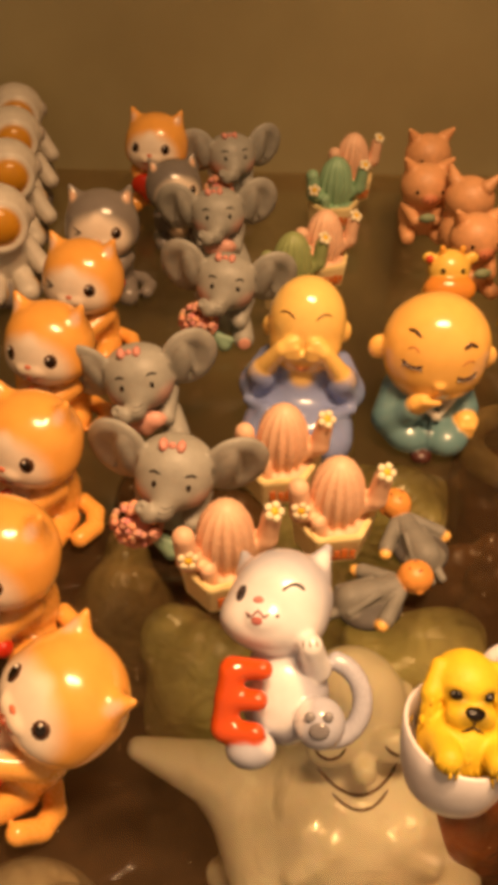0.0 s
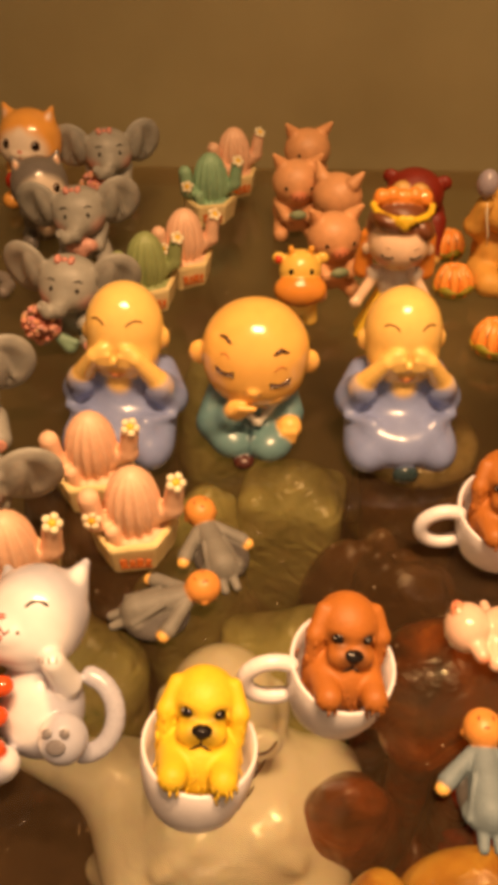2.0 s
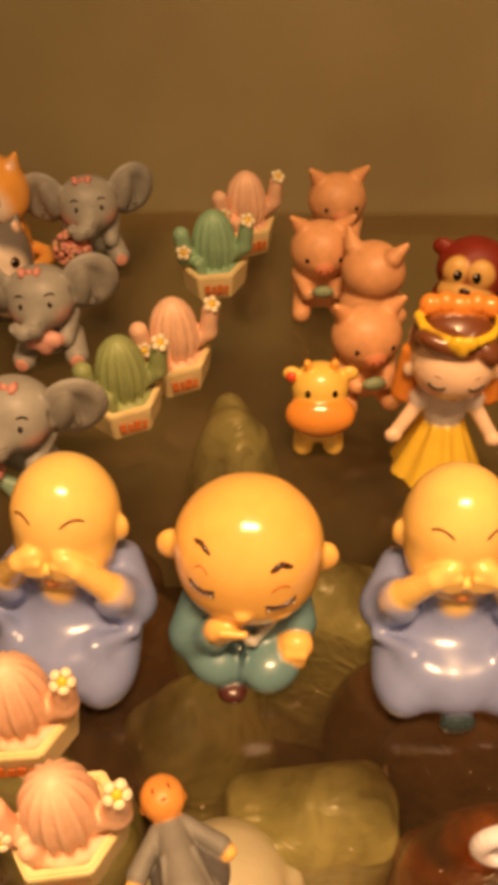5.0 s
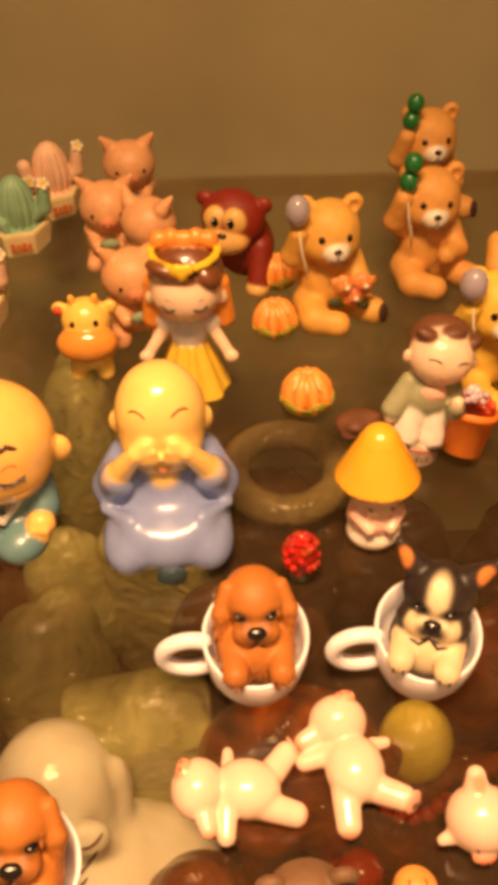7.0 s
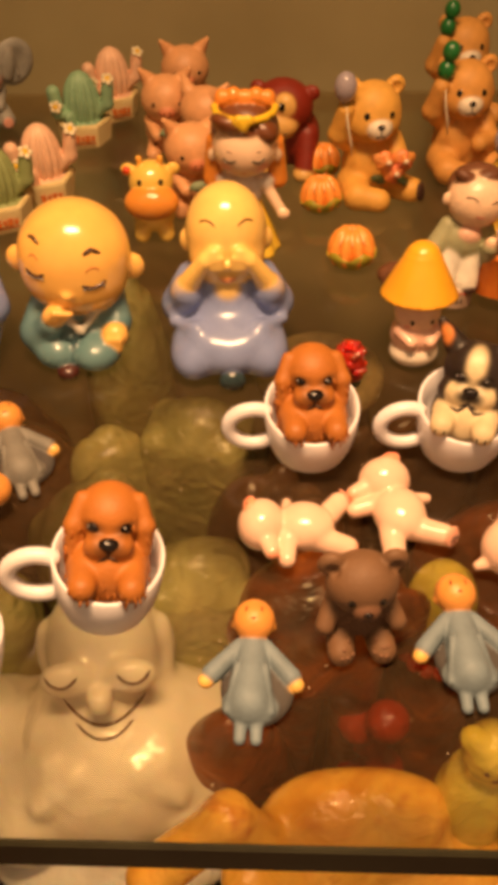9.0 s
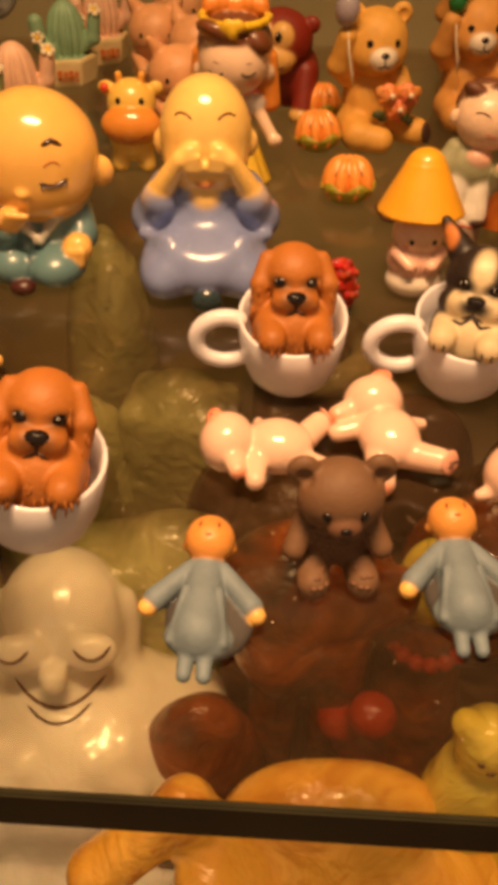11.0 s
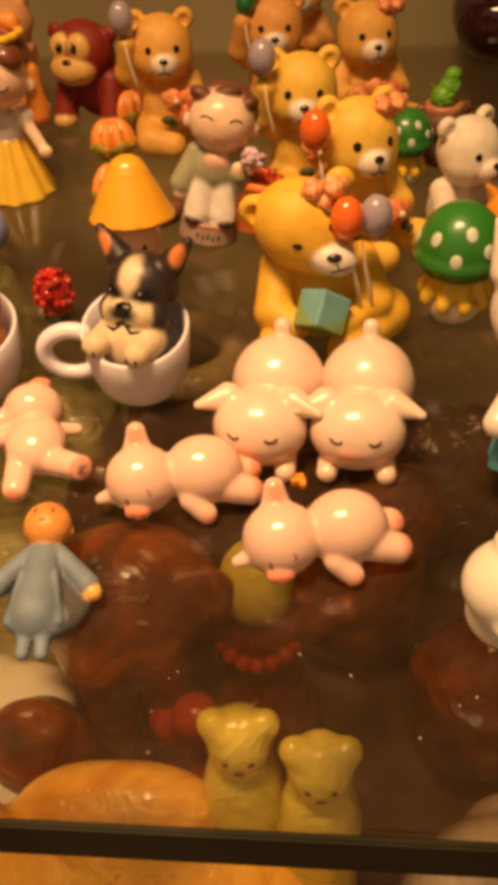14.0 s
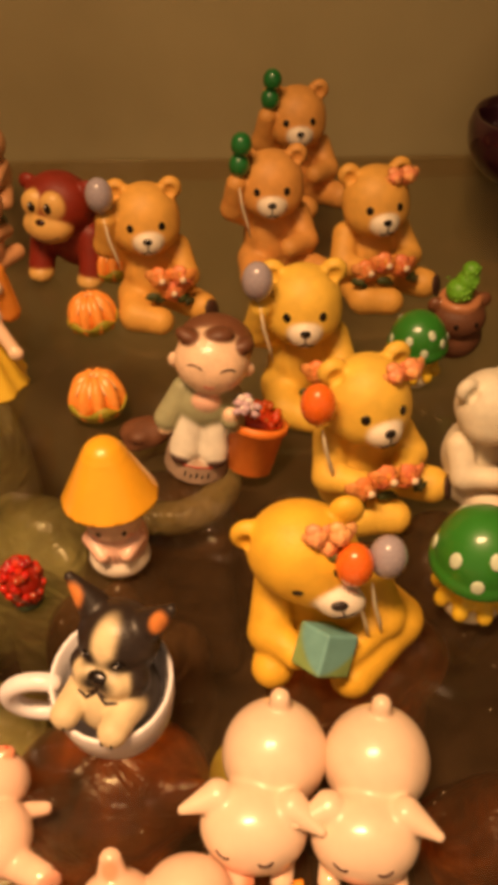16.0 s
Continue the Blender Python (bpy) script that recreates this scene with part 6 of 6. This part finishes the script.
JADE_W = stone("white_jade", S(226, 222, 206), S(246, 242, 228), S(176, 172, 148), relief=0.2)
JADE_G = stone("pale_green_jade", S(150, 148, 96), S(190, 186, 128), S(84, 80, 46), scale=40.0)
JADE_D = stone("grey_green_jade", S(116, 102, 70), S(160, 142, 100), S(62, 52, 32), scale=40.0)
AMBER = stone("amber_agate", S(44, 17, 6), S(136, 66, 20), S(204, 118, 40), rough=0.28, scale=34.0)
HONEYST = stone("yellow_orange_agate", S(206, 140, 46), S(238, 186, 80), S(186, 86, 26), scale=36.0)
LEMON = stone("yellow_green_agate", S(212, 192, 70), S(228, 210, 98), S(190, 160, 48), scale=30.0)
CARNEL = stone("dark_red_agate", S(140, 34, 16), S(166, 50, 22), S(96, 18, 10))
SMOKE = stone("dark_smoky_stone", S(66, 44, 28), S(96, 66, 42), S(36, 24, 16), scale=40.0)
STEEL = solid("polished_silver_stone", S(170, 156, 138), S(200, 186, 164), 0.15, 0.5)


def recoat(me, mat):
    me.materials.clear()
    me.materials.append(mat)
    return me


def inked(me, clay):
    """The drawn lines on a carving take a dark stain."""
    me.materials.append(SMOKE)
    dark = np.zeros(len(me.polygons), np.int32)
    dark[-len(clay.faces):] = 1
    me.polygons.foreach_set("material_index", dark)
    return me


def carved(name, label, clay, mat, x, y, z, rz=0.0, h=1.6, s=1.0):
    return stand(recoat(clay.mesh(name, mat, h), mat), name, label, "stone carving", x, y, rz, s, z)


ZF = -0.20
c = Clay().ball((0, 0, 88), (19, 20, 22), WHITE, 4).ball((0, -4, 42), (42, 34, 36), WHITE, 10).ball((0, -8, 12), (50, 36, 14), WHITE, 8)
both(lambda s: c.ball((s * 19, 2, 84), (4, 5, 12), WHITE, 4))
both(lambda s: c.limb((s * 36, 0, 54), (s * 30, -28, 34), 13, 11, WHITE, 8))
both(lambda s: c.ball((s * 10, -21, 92), (8, 4, 6), WHITE, 4))
both(lambda s: c.limb((s * 10, -30, 60), (s * 22, -32, 50), 4, 3, WHITE, 4))
both(lambda s: c.limb((s * 18, -26, 62), (s * 44, -10, 26), 4, 6, WHITE, 5))
c.ball((0, -25, 86), (4, 4, 4), WHITE, 3)
c.limb((-40, 2, 58), (-70, -8, 84), 13, 4, WHITE, 8)
both(lambda s: c.stroke(arc(s * 6, s * 16, 95, -3), 0.5, INK, start=-120))
c.stroke(arc(-13, 13, 78, -5, 8), 0.55, INK, start=-120)
c.stroke(arc(-9, 9, 73, -3, 6), 0.45, INK, start=-120)
stand(inked(recoat(c.mesh("laughing_statue", JADE_W, 1.9), JADE_W), c), "laughing_statue", "white jade carving of a seated laughing statue", "stone carving", 0.040, 0.142, 4, 1.0, ZF, -15)


def boulder(seed, size, n=6):
    rnd = random.Random(seed)
    c = Clay().ball((0, 0, size[2]), size, WHITE, 6)
    for k in range(n):
        a = rnd.uniform(0, 6.28)
        c.ball((size[0] * 0.6 * math.cos(a), size[1] * 0.6 * math.sin(a), size[2] * rnd.uniform(0.7, 1.7)), tuple(v * rnd.uniform(0.35, 0.6) for v in size), WHITE, 3)
    for k in range(3):
        a = rnd.uniform(-2.6, -0.5)
        c.limb((size[0] * 0.8 * math.cos(a), size[1] * 0.8 * math.sin(a), size[2] * 0.6), (size[0] * 0.5 * math.cos(a + 0.9), size[1] * 0.5 * math.sin(a + 0.9), size[2] * 1.8), 3.5, 2.5, WHITE, 3)
    return c


def seat(seed, size):
    rnd = random.Random(seed)
    c = Clay().slab((0, 0, size[2] / 2), (size[0], size[1], size[2] / 2), 7, WHITE, 3)
    c.ball((rnd.uniform(-8, 8), 0, size[2]), (size[0] * 0.7, size[1] * 0.7, 9), WHITE, 6)
    return c


STONES = {JADE_G: ("jade_carving", "polished pale green jade carving"), JADE_D: ("jade_carving", "polished grey green jade carving"), AMBER: ("agate_carving", "polished brown amber agate carving"), SMOKE: ("stone_carving", "dark smoky stone carving")}
for seed, size, x, y, rz, mat, kind in ((1, (22, 20, 52), 0.026, 0.216, 0, JADE_G, 0), (2, (24, 15, 96), 0.062, 0.186, 8, JADE_G, 1), (3, (20, 15, 44), 0.088, 0.236, 0, SMOKE, 0),
                                        (4, (22, 20, 50), -0.012, 0.186, 0, JADE_G, 0), (5, (18, 15, 46), 0.030, 0.262, 0, JADE_G, 0), (6, (20, 16, 68), 0.034, 0.308, 0, JADE_G, 0),
                                        (7, (20, 13, 40), 0.080, 0.140, 6, AMBER, 0), (8, (22, 20, 44), -0.045, 0.225, 0, JADE_D, 0), (9, (26, 20, 46), -0.005, 0.262, 0, SMOKE, 0),
                                        (10, (22, 16, 92), 0.066, 0.266, -12, JADE_G, 1), (11, (26, 20, 46), 0.180, 0.215, 0, AMBER, 0), (12, (24, 22, 40), 0.222, 0.170, 0, AMBER, 0),
                                        (13, (30, 20, 40), 0.160, 0.282, 0, SMOKE, 0), (14, (24, 18, 46), 0.108, 0.220, 0, SMOKE, 0), (15, (26, 22, 38), 0.214, 0.270, 0, SMOKE, 0), (16, (30, 20, 40), -0.030, 0.300, 0, SMOKE, 0)):
    carved(*STONES[mat], boulder(seed, size) if kind == 0 else seat(seed, size), mat, x, y, ZF, rz, 2.0)
carved("stone_pedestal", "dark smoky stone block with a flat top", seat(21, (22, 20, 92)), SMOKE, 0.116, 0.276, ZF, 0, 2.0)
put(thing("stone_ring", recoat(Clay().ring((0, 0, 6), 20, 6, WHITE, 1).mesh("stone_ring", JADE_D, 1.5), JADE_D), "brownish carved stone ring lying on a dark block", "stone carving"), 0.116, 0.276, ZF + 0.1005)

# a standing amber animal with tall legs
c = Clay().ball((0, 4, 104), (27, 20, 18), WHITE, 6).ball((-6, -4, 90), (16, 14, 14), WHITE, 6)
for dx, dy in ((-9, -8), (9, -10), (-16, 16), (16, 16)):
    c.limb((dx, dy, 92), (dx * 1.0, dy, 8), 8.0, 6.5, WHITE, 5)
c.ball((0, 6, 6), (34, 24, 7), WHITE, 4)
both(lambda s: c.ball((s * 22, -4, 106), (10, 4, 13), WHITE, 4))
carved("animal_carving", "brown amber agate animal standing on tall legs", c, AMBER, 0.110, 0.160, ZF, 6, 1.8)

# an amber figure with a yellow green head
c = Clay().limb((0, 0, 16), (0, 0, 86), 22, 10, WHITE, 5).ball((0, 0, 8), (26, 22, 9), WHITE, 5)
both(lambda s: c.limb((s * 10, -2, 84), (s * 26, -6, 100), 6, 4, WHITE, 4))
fig = empty("figure_carving", "amber agate figure with a yellow green head and red beads", "stone carving")
part("robe", recoat(c.mesh("robe", AMBER, 1.8), AMBER), fig)
part("head", recoat(Clay().ball((0, 0, 104), (11, 11, 15), WHITE, 1).mesh("head", LEMON, 1.4), LEMON), fig, "yellow green agate head")
BEAD = recoat(Clay().ball((0, 0, 0), 2.6, WHITE, 1).mesh("bead", CARNEL, 0.9), CARNEL)
for k in range(9):
    a = math.pi * (1.08 + 0.105 * k)
    part("bead", BEAD, fig, "", pose(0.013 * math.cos(a), 0.013 * math.sin(a), 0.086 - 0.004 * math.sin(math.pi * k / 8)))
put(fig, 0.147, 0.166, ZF)
c = Clay()
for k in range(8):
    c.ball((-4 + 5 * math.sin(k * 1.9), 4 * math.cos(k * 2.3), 7 + 10 * k), (7, 7, 7), WHITE, 4)
carved("red_agate_carving", "dark red agate carving with bright flecks", c, CARNEL, 0.1300, 0.143, ZF, 0, 1.6)

# a reclining yellow orange animal that reaches past the shelf's edge
c = Clay().ball((0, 0, 62), (40, 20, 34), WHITE, 8).ball((22, -8, 56), (30, 22, 30), WHITE, 10).ball((-8, 2, 90), (22, 13, 18), WHITE, 8).ball((0, -26, 36), (64, 22, 34), WHITE, 10)
c.limb((-24, -6, 84), (-38, -6, 112), 9, 6, WHITE, 5)
c.limb((-38, -6, 112), (-58, -12, 92), 6, 7, WHITE, 4)
c.limb((-20, -10, 82), (-32, -16, 96), 9, 8, WHITE, 6)
c.ball((6, 2, 96), (16, 10, 12), WHITE, 6)
c.limb((40, -20, 40), (62, -26, 64), 12, 9, WHITE, 6)
for k in range(5):
    c.limb((-30 + 16 * k, -38, 24), (-22 + 16 * k, -28, 70), 4, 3, WHITE, 3)
carved("animal_carving", "yellow orange agate animal lying on its side", c, HONEYST, 0.118, 0.100, ZF, 0, 1.8)
for x, y, zt in ((0.1455, 0.104, 126), (0.1630, 0.100, 122)):
    c = Clay().ball((0, 0, zt), (7.4, 7.2, 8.6), WHITE, 2).ball((0, 1, zt - 20), (9, 9, 14), WHITE, 5).limb((0, 2, zt - 30), (0, 4, 10), 10, 12, WHITE, 6)
    both(lambda s: c.ball((s * 6, 0, zt + 6), (3, 3, 3.4), WHITE, 3))
    both(lambda s: c.spot(s * 2.8, zt + 0.5, 0.8, 0.8, INK, 0.5, start=-100))
    c.spot(0, zt - 3, 1.2, 0.7, INK, 0.5, start=-100)
    stand(inked(recoat(c.mesh("small_figure_carving", LEMON, 1.3), LEMON), c), "small_figure_carving", "small yellow green agate figure with dark eyes", "stone carving", x, y, 0, 1.0, ZF)
for x, y, seed in ((0.206, 0.092, 31), (-0.056, 0.100, 32)):
    carved("silver_stone", "shiny silver grey polished stone lump", boulder(seed, (24, 20, 52), 9), STEEL, x, y, ZF, 0, 1.8)
carved("white_carving", "low white jade carving at the shelf's front", boulder(41, (40, 22, 34)), JADE_W, 0.040, 0.062, ZF, 0, 1.8)


# ---- dust and tiny scratches on the glass ----
rnd = random.Random(77)
dust = Clay()
for k in range(420):
    x, y = rnd.uniform(-60, 220), rnd.uniform(58, 325) if k % 3 else rnd.uniform(58, 150)
    r = rnd.uniform(0.05, 0.2)
    if k % 5:
        dust.lump((x, y, 0.1), (r, r * rnd.uniform(0.5, 1), 0.12), S(236, 214, 176), (rnd.uniform(-0.2, 0.2), rnd.uniform(-0.2, 0.2), 1), 0.4, (6, 4))
    else:
        a, n = rnd.uniform(0, 3.14), rnd.uniform(0.6, 2.4)
        tube(dust, [(x + n * t * math.cos(a), y + n * t * math.sin(a), 0.04) for t in (0, 0.5, 1)], 0.045, S(180, 150, 110), 0.3, 4)
me = bpy.data.meshes.new("glass_dust")
me.from_pydata((np.array(dust.verts) * 0.001).tolist(), [], dust.faces)
layer = me.color_attributes.new("paint", "FLOAT_COLOR", "POINT")
layer.data.foreach_set("color", np.array(dust.cols, np.float32).ravel())
me.materials.append(MATTE)
tagged(new("glass_dust", me), "pale dust specks and scratches on the glass", "dust", kind="stuff")
